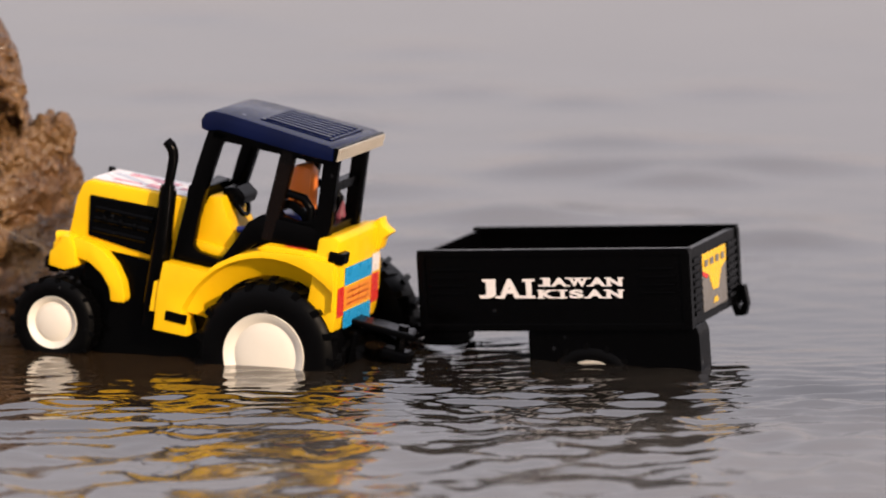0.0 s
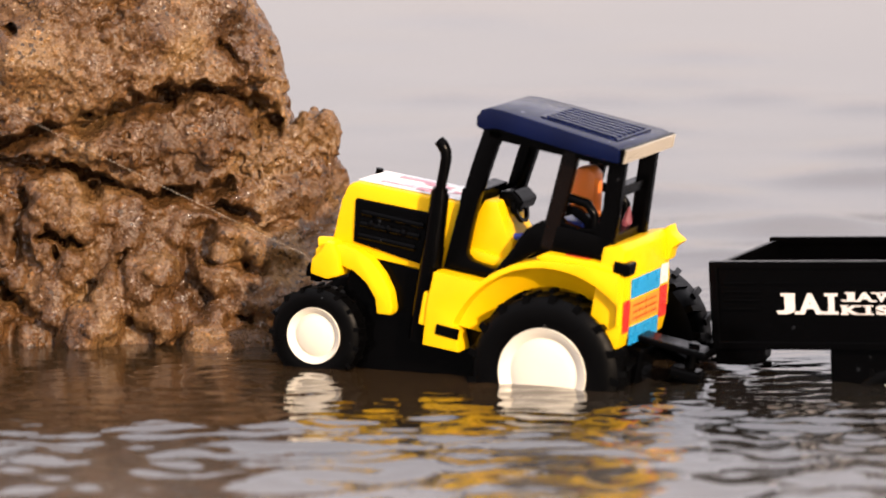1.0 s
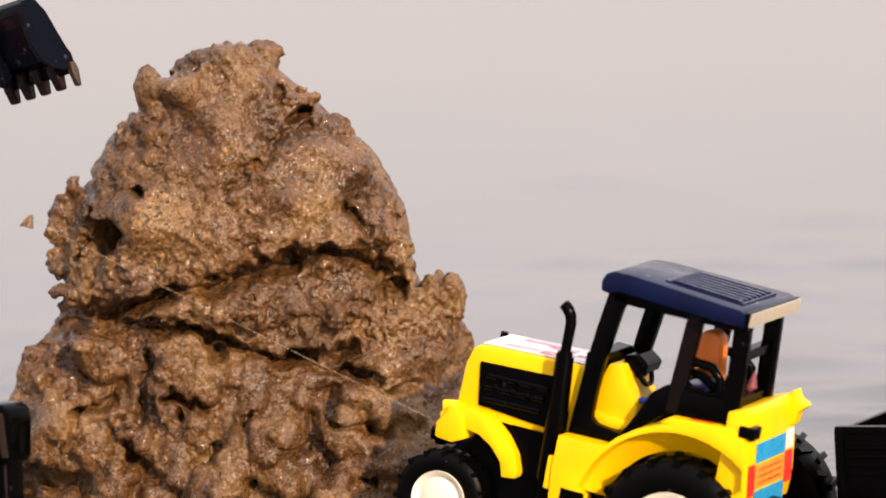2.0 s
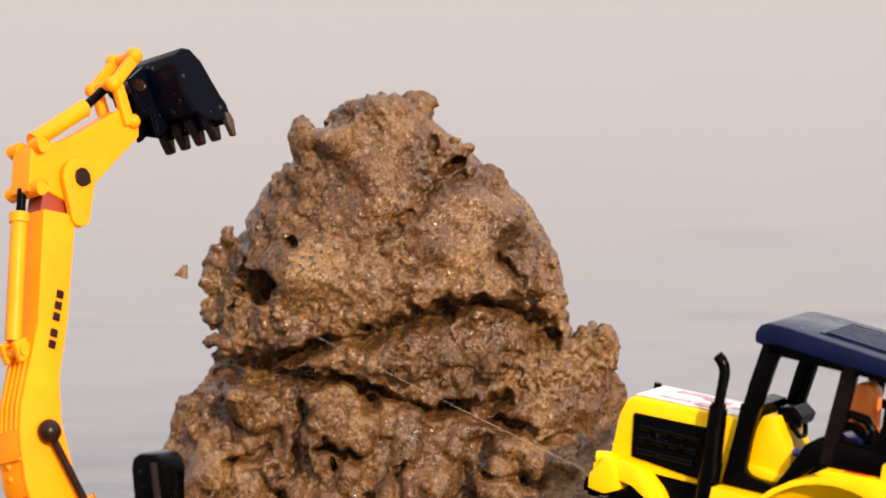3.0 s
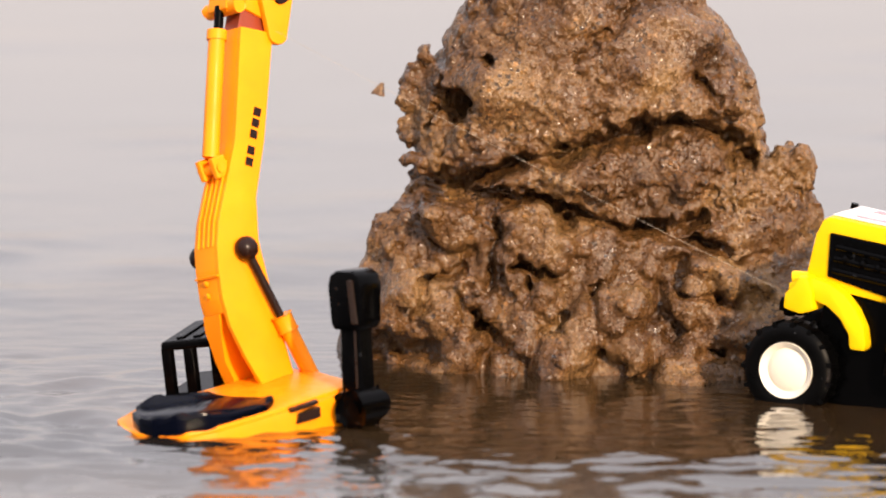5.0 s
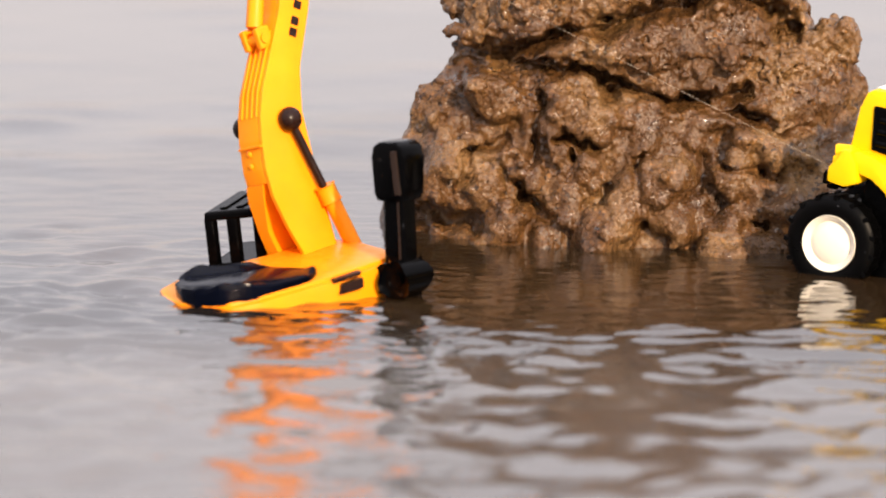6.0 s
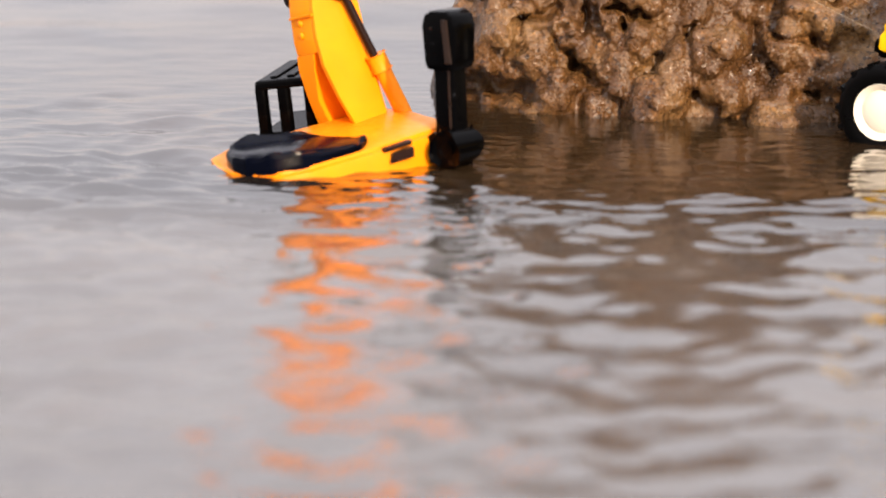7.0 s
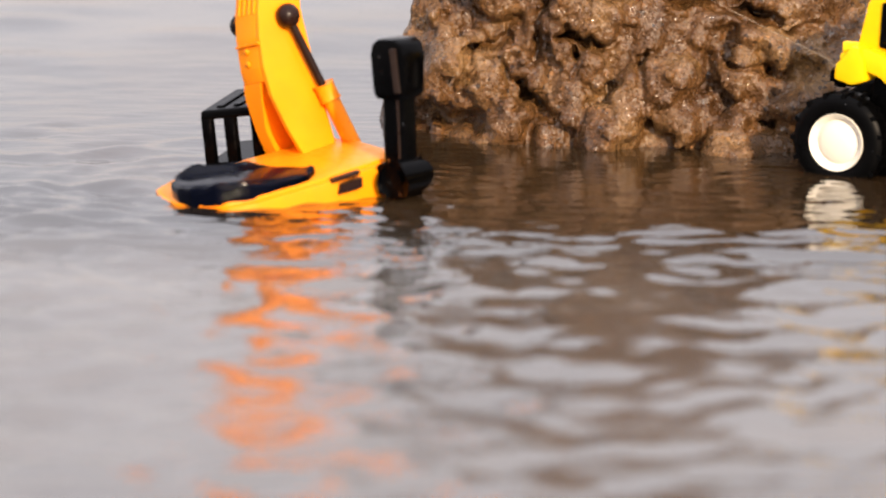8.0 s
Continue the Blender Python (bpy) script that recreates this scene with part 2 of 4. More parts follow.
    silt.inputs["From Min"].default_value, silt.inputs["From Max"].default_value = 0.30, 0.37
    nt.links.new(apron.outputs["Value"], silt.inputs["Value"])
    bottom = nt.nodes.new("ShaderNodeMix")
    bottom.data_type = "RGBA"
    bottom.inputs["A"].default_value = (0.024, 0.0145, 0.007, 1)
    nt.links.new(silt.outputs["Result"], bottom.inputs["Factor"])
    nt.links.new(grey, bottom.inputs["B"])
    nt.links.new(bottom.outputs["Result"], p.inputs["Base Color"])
    p.inputs["IOR"].default_value = 2.15
    fine = noise_node(nt, mapped(nt, (0.55, 1.5, 1.0)), 75.0, 3.0, 0.5)
    # calmer water further out
    place = nt.nodes.new("ShaderNodeSeparateXYZ")
    nt.links.new(mapped(nt, 1.0), place.inputs["Vector"])
    calm = nt.nodes.new("ShaderNodeMapRange")
    calm.interpolation_type = "SMOOTHSTEP"
    calm.inputs["From Min"].default_value, calm.inputs["From Max"].default_value = 0.1, 1.0
    calm.inputs["To Min"].default_value, calm.inputs["To Max"].default_value = 1.0, 0.03
    nt.links.new(place.outputs["Y"], calm.inputs["Value"])
    # fine chop roughens the open water in front
    chop = nt.nodes.new("ShaderNodeMapRange")
    chop.interpolation_type = "SMOOTHSTEP"
    chop.inputs["From Min"].default_value, chop.inputs["From Max"].default_value = -0.42, -0.10
    chop.inputs["To Min"].default_value, chop.inputs["To Max"].default_value = 0.19, 0.035
    nt.links.new(place.outputs["Y"], chop.inputs["Value"])
    nt.links.new(chop.outputs["Result"], p.inputs["Roughness"])
    low = nt.nodes.new("ShaderNodeMath")
    low.operation = "MULTIPLY"
    nt.links.new(fine, low.inputs[0])
    nt.links.new(calm.outputs["Result"], low.inputs[1])
    nt.links.new(bump(nt, low.outputs["Value"], 0.25, 0.002), p.inputs["Normal"])
    return m


SAND = sand_material()
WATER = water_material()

# ---------------------------------------------------------------- building helpers (all sizes in millimetres)


def part(name, bm, mat, parent, label="", smooth=False, at=None):
    """Links a bmesh, built in millimetres, as one mesh object under a thing or a part."""
    bmesh.ops.recalc_face_normals(bm, faces=bm.faces)
    if at is not None:
        bm.transform(at)
    bm.transform(Matrix.Scale(0.001, 4))
    me = bpy.data.meshes.new(name)
    bm.to_mesh(me)
    bm.free()
    me.materials.append(mat)
    if smooth:
        me.shade_smooth()
        me.set_sharp_from_angle(angle=radians(38))
    ob = new(name, me)
    ob.parent = parent
    if label:
        tagged(ob, label)
    return ob


def thing(name, m, label, category, group=""):
    ob = new(name)
    ob.empty_display_size = 0.02
    ob.matrix_world = m
    return tagged(ob, label, category, group)


def rounded(bm, amount, segments=2):
    if amount:
        bmesh.ops.bevel(bm, geom=list(bm.edges), offset=amount, segments=segments, profile=0.6, affect="EDGES", clamp_overlap=True)
    return bm


def box(x0, x1, y0, y1, z0, z1, r=0.6):
    bm = bmesh.new()
    bmesh.ops.create_cube(bm, size=1.0)
    bm.transform(Matrix.LocRotScale(((x0 + x1) / 2, (y0 + y1) / 2, (z0 + z1) / 2), None, (x1 - x0, y1 - y0, z1 - z0)))
    return rounded(bm, r)


def prism(profile, y0, y1, r=0.6):
    """A side profile in x and z, extruded across from y0 to y1."""
    bm = bmesh.new()
    a = [bm.verts.new((x, y0, z)) for x, z in profile]
    b = [bm.verts.new((x, y1, z)) for x, z in profile]
    bm.faces.new(a)
    bm.faces.new(list(reversed(b)))
    n = len(profile)
    for i in range(n):
        bm.faces.new((a[i], b[i], b[(i + 1) % n], a[(i + 1) % n]))
    bmesh.ops.recalc_face_normals(bm, faces=bm.faces)
    return rounded(bm, r)


def slab(outline, z0, z1, r=0.6):
    """A plan outline in x and y, extruded upwards."""
    bm = prism([(x, y) for x, y in outline], z0, z1, r)
    bm.transform(Matrix(((1, 0, 0, 0), (0, 0, 1, 0), (0, 1, 0, 0), (0, 0, 0, 1))))
    return bm


def rod(p, q, r0, r1=None, n=14, r=0.0):
    """A round bar from p to q."""
    p, q = Vector(p), Vector(q)
    bm = bmesh.new()
    bmesh.ops.create_cone(bm, cap_ends=True, segments=n, radius1=r0, radius2=r0 if r1 is None else r1, depth=(q - p).length)
    turn = (q - p).to_track_quat("Z", "Y").to_matrix().to_4x4()
    bm.transform(Matrix.Translation((p + q) / 2) @ turn)
    if r:
        caps = [e for e in bm.edges if any(len(f.verts) > 4 for f in e.link_faces)]
        bmesh.ops.bevel(bm, geom=caps, offset=r, segments=2, profile=0.6, affect="EDGES", clamp_overlap=True)
    return bm


def bar(p, q, w, d, r=0.5, up=(0, 1, 0)):
    """A square bar from p to q; d is its size along up."""
    p, q = Vector(p), Vector(q)
    z = (q - p).normalized()
    y = Vector(up)
    y = (y - z * y.dot(z)).normalized()
    x = y.cross(z)
    bm = bmesh.new()
    bmesh.ops.create_cube(bm, size=1.0)
    bm.transform(Matrix.Diagonal((w, d, (q - p).length, 1)))
    rounded(bm, r)
    m = Matrix((x, y, z)).transposed().to_4x4()
    bm.transform(Matrix.Translation((p + q) / 2) @ m)
    return bm


def ball(c, r, sx=1.0, sy=1.0, sz=1.0, n=16):
    bm = bmesh.new()
    bmesh.ops.create_uvsphere(bm, u_segments=n, v_segments=n // 2, radius=r)
    bm.transform(Matrix.Translation(c) @ Matrix.Diagonal((sx, sy, sz, 1)))
    return bm


def lathe(profile, n=40):
    """A profile of (radius, y) turned round the y axis."""
    bm = bmesh.new()
    rings = []
    for i in range(n):
        a = 2 * math.pi * i / n
        rings.append([bm.verts.new((r * math.cos(a), y, r * math.sin(a))) for r, y in profile])
    for i in range(n):
        p, q = rings[i], rings[(i + 1) % n]
        for j in range(len(profile) - 1):
            bm.faces.new((p[j], q[j], q[j + 1], p[j + 1]))
    bmesh.ops.remove_doubles(bm, verts=bm.verts, dist=1e-4)
    return bm


def tube(points, radius, n=10):
    """A round tube through points."""
    pts = [Vector(p) for p in points]
    bm = bmesh.new()
    rings = []
    for i, p in enumerate(pts):
        d = (pts[min(i + 1, len(pts) - 1)] - pts[max(i - 1, 0)]).normalized()
        x = d.orthogonal().normalized() if i == 0 else (x - d * x.dot(d)).normalized()
        y = d.cross(x)
        rad = radius[i] if isinstance(radius, (list, tuple)) else radius
        rings.append([bm.verts.new(p + (x * math.cos(2 * math.pi * k / n) + y * math.sin(2 * math.pi * k / n)) * rad) for k in range(n)])
    for p, q in zip(rings, rings[1:]):
        for k in range(n):
            bm.faces.new((p[k], p[(k + 1) % n], q[(k + 1) % n], q[k]))
    bm.faces.new(rings[0])
    bm.faces.new(list(reversed(rings[-1])))
    return bm


def joined(*bms):
    out = bms[0]
    for b in bms[1:]:
        me = bpy.data.meshes.new("tmp")
        b.to_mesh(me)
        b.free()
        out.from_mesh(me)
        bpy.data.meshes.remove(me)
    return out


def lettering(text, width, height, bold=0.03):
    """The outlines of a word as a bmesh in the x-z plane, facing -y, with its lower left corner at the origin."""
    cu = bpy.data.curves.new("word", "FONT")
    cu.body, cu.extrude, cu.offset = text, 0.02, bold
    ob = bpy.data.objects.new("word", cu)
    scene.collection.objects.link(ob)
    me = bpy.data.meshes.new_from_object(ob.evaluated_get(bpy.context.evaluated_depsgraph_get()))
    bpy.data.objects.remove(ob)
    bm = bmesh.new()
    bm.from_mesh(me)
    bpy.data.meshes.remove(me)
    xs, ys = [v.co.x for v in bm.verts], [v.co.y for v in bm.verts]
    x0, y0 = min(xs), min(ys)
    sx, sy = width / (max(xs) - x0), height / (max(ys) - y0)
    for v in bm.verts:
        x, y, z = v.co
        v.co = ((x - x0) * sx, -z * 8, (y - y0) * sy)
    return bm


def slab_word(word, width, height, widths):
    """A word in letters with flat feet; widths are those of its letters."""
    feet = {"J": ((0.62, 1),), "A": ((0.10, 0), (0.90, 0)), "I": ((0.5, 0), (0.5, 1)), "W": ((0.10, 1), (0.5, 1), (0.90, 1)),
            "N": ((0.16, 0), (0.12, 1), (0.86, 1)), "K": ((0.18, 0), (0.18, 1), (0.86, 0), (0.80, 1)), "S": ()}
    gap = (width - sum(widths)) / max(1, len(word) - 1)
    x, pieces = 0.0, []
    for ch, w in zip(word, widths):
        inner = w * (0.42 if ch == "I" else 0.88)
        b = lettering(ch, inner, height, 0.045)
        b.transform(Matrix.Translation((x + (w - inner) / 2, 0, 0)))
        pieces.append(b)
        for at, top in feet[ch]:
            half = w * (0.46 if ch == "I" else 0.34 if ch == "J" else 0.19)
            z0 = height * 0.86 if top else 0.0
            pieces.append(box(x + at * w - half, x + at * w + half, -0.17, 0.15, z0, z0 + height * 0.14, 0))
        x += w + gap
    return joined(*pieces)


# ---------------------------------------------------------------- water


def build_water():
    """One sheet of rippled sea, dense near the toys and coarse out to the horizon."""
    def steps(fine0, fine1, step, out0, out1, grow):
        v = list(np.arange(fine0, fine1, step))
        s, x = step, v[-1]
        while x < out1:
            s *= grow
            x += s
            v.append(x)
        s, x = step, v[0]
        while x > out0:
            s *= grow
            x -= s
            v.insert(0, x)
        return np.array(v)
    xs = steps(-0.50, 0.36, 0.0045, -900, 900, 1.09)
    ys = steps(-0.62, 0.60, 0.0018, -900, 900, 1.035)
    X, Y = np.meshgrid(xs, ys)
    rng = np.random.default_rng(9)
    Z = np.zeros_like(X)
    for k in range(84):
        long = k % 6 == 0
        lam = 0.09 * (3.0 ** rng.random()) if long else 0.014 * (4.4 ** rng.random())
        ang = math.pi / 2 + rng.normal(0, 0.9)
        ph = rng.random() * 2 * math.pi
        slope = (0.008 if long else 0.0145) * (0.6 + 0.8 * rng.random())
        fade = 1 / (1 + (np.maximum(0, Y - 0.25) / ((2.5 if long else 7) * lam)) ** 2) / (1 + (np.maximum(0, np.abs(X) - 0.5) / (20 * lam)) ** 2)
        fade = fade / (1 + (np.maximum(0, -Y - 0.6) / (10 * lam)) ** 2)
        warp = 0.25 * np.sin(3.1 * X + 7 * Y + k) + 0.2 * np.sin(11 * X - 5 * Y + 2 * k)
        # gusts: the short ripples come in patches
        gust = 1.0 if long else 0.85 + 0.55 * np.sin(21 * X + 9 * np.sin(5 * Y + 0.3 * k) + 0.7 * k) * np.sin(37 * Y + 6 * X + 1.3 * k)
        Z += gust * fade * slope * lam / (2 * math.pi) * np.sin(2 * math.pi * (X * math.cos(ang) + Y * math.sin(ang)) / lam + ph + warp)
    Z *= (0.55 + 1.35 * np.clip((-Y - 0.05) / 0.15, 0, 1) - 0.25 * np.clip((Y - 0.03) / 0.15, 0, 1)) / (1 + (np.maximum(0, Y - 0.2) / 0.7) ** 2)
    # loose patches of gentle swell further out
    for k in range(80):
        py = 0.28 * (6.0 ** rng.random())
        px, wide = rng.uniform(-1, 1) * (0.3 + 0.35 * py) - 0.05, 0.012 + 0.016 * rng.random() + 0.010 * py
        Z += (0.26 if px > 0 else 0.11) / (1 + py * py) * (0.3 + rng.random()) * wide * np.exp(-((X - px) / (1.6 * wide)) ** 2 - ((Y - py) / wide) ** 2)
    # dimples and short arcs in the open water beside the excavator
    for k in range(48):
        px, py, wide = rng.uniform(-0.47, -0.29), rng.uniform(-0.19, 0.12), rng.uniform(0.004, 0.010)
        Z += 0.19 * rng.choice((-1, 1)) * wide * np.exp(-((X - px) / (2.4 * wide)) ** 2 - ((Y - py + 0.4 * (X - px) ** 2 / wide) / wide) ** 2)
    # a belt of short ripples in front of the toys
    belt = np.exp(-((Y + 0.105 - 0.02 * np.sin(9 * X)) / 0.07) ** 2)
    for k in range(28):
        lam = 0.0085 + 0.009 * rng.random()
        ang = rng.normal(0, 0.2) + math.pi / 2
        Z += belt * (0.055 + 0.04 * np.sin(17 * X + 23 * Y + k)) * lam / (2 * math.pi) * np.sin(2 * math.pi * (X * math.cos(ang) + Y * math.sin(ang)) / lam + rng.random() * 6.3 + 0.8 * np.sin(13 * X + k))
    # still water over the sand that has slumped round the mound
    Z *= 1 - 0.72 * np.exp(-(np.hypot(1.3 * (X + 0.11), Y - 0.24) / 0.29) ** 8)
    # rings spreading from the wheels and the support leg
    for cx_, cy_, reach in ((-0.046, -0.004, 0.05), (0.066, -0.03, 0.06), (0.215, -0.02, 0.05), (-0.2, -0.035, 0.05)):
        D = np.hypot(X - cx_, Y - cy_)
        Z += 0.00022 * np.exp(-((D - 0.02) / reach) ** 2) * np.sin(2 * math.pi * D / 0.0125 + 1.5 * np.sin(2 * np.arctan2(Y - cy_, X - cx_)) + 60 * X)
    # small rings round the sunken nose of the excavator
    D = np.hypot(X + 0.285, 1.15 * (Y + 0.015))
    Z += 0.0005 * np.exp(-((D - 0.056) / 0.022) ** 2) * np.sin(2 * math.pi * D / 0.021 + 1.2 * np.sin(3 * np.arctan2(Y + 0.015, X + 0.285))) * np.clip((-X - 0.27) / 0.03, 0, 1)
    ny, nx = X.shape
    verts = np.stack([X, Y, Z], -1).reshape(-1, 3)
    i = np.arange(ny * nx).reshape(ny, nx)
    faces = np.stack([i[:-1, :-1], i[:-1, 1:], i[1:, 1:], i[1:, :-1]], -1).reshape(-1, 4)
    me = bpy.data.meshes.new("water")
    me.from_pydata(verts.tolist(), [], faces.tolist())
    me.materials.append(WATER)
    me.shade_smooth()
    tagged(new("water", me), "grey rippled shallow sea water, slightly muddy", "water", kind="structure")


build_water()

# ---------------------------------------------------------------- sand mound

MOUND_Y = 0.155


def lattice_noise(X, Y, Z, size, seed):
    """Smooth noise between -1 and 1 whose lumps are about size across."""
    table = np.random.default_rng(seed).random((64, 64, 64)).astype(np.float32) * 2 - 1
    out = np.zeros(np.broadcast(X, Y, Z).shape, np.float32)
    cells, weights = [], []
    for A in (X, Y, Z):
        q = A / size + 500.0
        i = np.floor(q).astype(np.int32)
        t = (q - i).astype(np.float32)
        cells.append(i)
        weights.append(t * t * (3 - 2 * t))
    for a in (0, 1):
        for b in (0, 1):
            for c in (0, 1):
                w = (weights[0] if a else 1 - weights[0]) * (weights[1] if b else 1 - weights[1]) * (weights[2] if c else 1 - weights[2])
                out += w * table[(cells[0] + a) & 63, (cells[1] + b) & 63, (cells[2] + c) & 63]
    return out


def net_surface(F, origin, step):
    """The zero surface of a field on a regular grid: one vertex in each cell that it crosses, one quad over each crossed edge."""
    inside = F < 0
    total = np.zeros(tuple(n - 1 for n in F.shape), np.int8)
    for a in (0, 1):
        for b in (0, 1):
            for c in (0, 1):
                total += inside[a:F.shape[0] - 1 + a, b:F.shape[1] - 1 + b, c:F.shape[2] - 1 + c]
    cells = np.argwhere((total > 0) & (total < 8))
    number = np.full(total.shape, -1, np.int32)
    number[tuple(cells.T)] = np.arange(len(cells))
    acc, cnt = np.zeros((len(cells), 3)), np.zeros(len(cells))
    for axis in range(3):
        u, v = (axis + 1) % 3, (axis + 2) % 3
        for a in (0, 1):
            for b in (0, 1):
                o = np.zeros(3, int)
                o[u], o[v] = a, b
                p = cells + o
                q = p.copy()
                q[:, axis] += 1
                fa, fb = F[tuple(p.T)], F[tuple(q.T)]
                hit = (fa < 0) != (fb < 0)
                t = np.where(hit, fa / np.where(hit, fa - fb, 1), 0)
                pos = p.astype(float)
                pos[:, axis] += t
                acc += pos * hit[:, None]
                cnt += hit
    verts = (acc / cnt[:, None]) * step + np.array(origin)
    quads = []
    for axis in range(3):
        u, v = (axis + 1) % 3, (axis + 2) % 3
        lo, hi = [slice(None)] * 3, [slice(None)] * 3
        lo[axis], hi[axis] = slice(0, -1), slice(1, None)
        e = np.argwhere(inside[tuple(lo)] != inside[tuple(hi)])
        e = e[(e[:, u] > 0) & (e[:, v] > 0) & (e[:, u] < F.shape[u] - 1) & (e[:, v] < F.shape[v] - 1)]
        start = inside[tuple(e.T)]
        ring = []
        for a, b in ((1, 1), (0, 1), (0, 0), (1, 0)):
            c = e.copy()
            c[:, u] -= a
            c[:, v] -= b
            ring.append(number[tuple(c.T)])
        quad = np.stack(ring, -1)
        quad[~start] = quad[~start][:, ::-1]
        quads.append(quad)
    return verts, np.concatenate(quads)


def build_mound():
    """A tall heap of dripped wet sand: a tapering core, rounded dollops, overhanging ledges, cracks and holes (millimetres)."""
    STEP = 0.72
    xs, ys, zs = np.arange(-256, 34, STEP), np.arange(-92, 62, STEP), np.arange(-16, 204, STEP)
    # height, left edge, right edge, depth to the front
    prof = np.array([(-30, -244, 6, 76), (0, -239, -2, 66), (20, -234, -8, 60), (42, -227, -14, 54), (62, -214, -20, 47), (76, -204, -32, 44),
                     (92, -200, -42, 44), (106, -201, -43, 43), (121, -199, -46, 42), (137, -189, -54, 39), (150, -181, -62, 36), (158, -176, -72, 34),
                     (168, -166, -82, 30), (175, -155, -90, 28), (186, -144, -104, 22), (191, -141, -110, 17), (194, -141, -114, 10), (196, -131, -120, 2)], float)
    left, right, deep = (np.interp(zs, prof[:, 0], prof[:, k]).astype(np.float32) for k in (1, 2, 3))
    shrink = np.interp(zs, [-20, 60, 90, 175, 200], [5.0, 4.0, 0.5, 0.5, 0.5]).astype(np.float32)
    cx, hw = (left + right) / 2, np.maximum((right - left) / 2 - shrink, 1)
    dp = np.maximum(deep - shrink, 1)
    X, Y, Z = xs[:, None, None].astype(np.float32), ys[None, :, None].astype(np.float32), zs[None, None, :].astype(np.float32)
    U, V = (X - cx) / hw, Y / dp
    R = np.sqrt(np.abs(U) ** 2.3 + V * V) + 1e-4
    F = ((R - 1) * R / np.sqrt((U / hw) ** 2 + (V / dp) ** 2 + 1e-7)).astype(np.float32)
    F = np.maximum(F, Z - 194.5)

    def front(x, z):
        h, c, d = np.interp(z, zs, hw), np.interp(z, zs, cx), np.interp(z, zs, dp)
        return -float(d) * math.sqrt(max(0.02, 1 - min(1, abs((x - c) / h)) ** 2.3))

    def near(x, y, z, r):
        s = []
        for c, grid in ((x, xs), (y, ys), (z, zs)):
            i, j = np.searchsorted(grid, (c - r, c + r))
            s.append(slice(max(0, i - 1), j + 1))
        return tuple(s)

    def dollop(x, y, z, rx, ry, rz, soft=2.2, lean=0.0):
        """A rounded lump melted into the heap."""
        s = near(x, y, z, max(rx, ry, rz) * 1.15 + 6)
        px, py, pz = X[s[0]] - x, Y[:, s[1]] - y, Z[:, :, s[2]] - z
        px = px - lean * pz
        n1 = lattice_noise(X[s[0]] + 0 * py + 0 * pz, Y[:, s[1]] + 0 * px, Z[:, :, s[2]] + 0 * px, max(3.4, rx * 0.6), int(abs(x * 7 + z)))
        q = np.sqrt((px / rx) ** 2 + (py / ry) ** 2 + (pz / rz) ** 2)
        d = (q - 1) * min(rx, ry, rz) + n1 * rx * (0.36 if z < 62 else 0.26)
        f = F[s]
        h = np.clip(0.5 + 0.5 * (f - d) / soft, 0, 1)
        F[s] = f * (1 - h) + d * h - soft * h * (1 - h)

    dice = random.Random(31)
    # small dollops all over: runny and fat near the water, finer higher up
    for k in range(210):
        z = dice.uniform(-6, 192)
        c, h = float(np.interp(z, zs, cx)), float(np.interp(z, zs, hw))
        x = c + h * math.sin(dice.uniform(-1.15, 1.15))
        r = dice.uniform(6, 14) if z < 70 else dice.uniform(3.5, 9)
        if z > 112:
            r *= 0.8
        out = r * dice.uniform(0.5, 0.8) if z < 70 else r * dice.uniform(0.42, 0.75)
        dollop(x, front(x, z) + out, z, r * dice.uniform(0.9, 1.4) * (0.8 if z < 60 else 1), r, r * dice.uniform(0.8, 1.25) * (1.5 if z < 60 else 1), 3.0 if z < 60 else 2.4, dice.uniform(-0.3, 0.3) * (2 if z < 60 else 1))
    # the larger dollops of the foot: x, z, radius, share that stands proud
    for x, z, r, proud in ((-203, 54, 14, 0.5), (-199, 47, 6, 1.1), (-198, 29, 15, 0.7), (-183, 24, 10, 0.8), (-178, 61, 15, 0.5), (-150, 56, 10, 1.0), (-135, 53, 12, 0.9), (-149, 41, 7, 1.1),
                           (-163, 29, 9, 0.9), (-137, 31, 9, 0.8), (-148, 16, 10, 0.6), (-128, 7, 14, 0.7), (-117, 20, 13, 0.6), (-102, 29, 12, 1.15), (-101, 13, 11, 0.8), (-64, 44, 14, 0.7),
                           (-67, 25, 12, 0.9), (-76, 7, 13, 0.7), (-46, 14, 16, 0.8), (-32, 31, 14, 0.6), (-214, 14, 12, 0.6), (-173, 8, 12, 0.6), (-30, 8, 18, 0.9)):
        dollop(x, front(x, z) + r * (0.5 - proud), z, r * 0.95, r * 0.95, r * (1.15 + 0.3 * math.sin(x)), 3.2, 0.5 * math.sin(x * 1.7))
    # shelf between the two ledges, its curl and knobs
    for x, z, r, proud in ((-191, 83, 10, 0.9), (-152, 84, 13, 0.5), (-128, 83, 15, 0.55), (-103, 86, 16, 0.55), (-79, 82, 11, 0.6), (-68, 88, 6, 0.9), (-54, 74, 13, 0.5), (-38, 80, 11, 0.6)):
        dollop(x, front(x, z) + r * (1 - proud), z, r * 1.15, r, r * 0.8, 1.8)
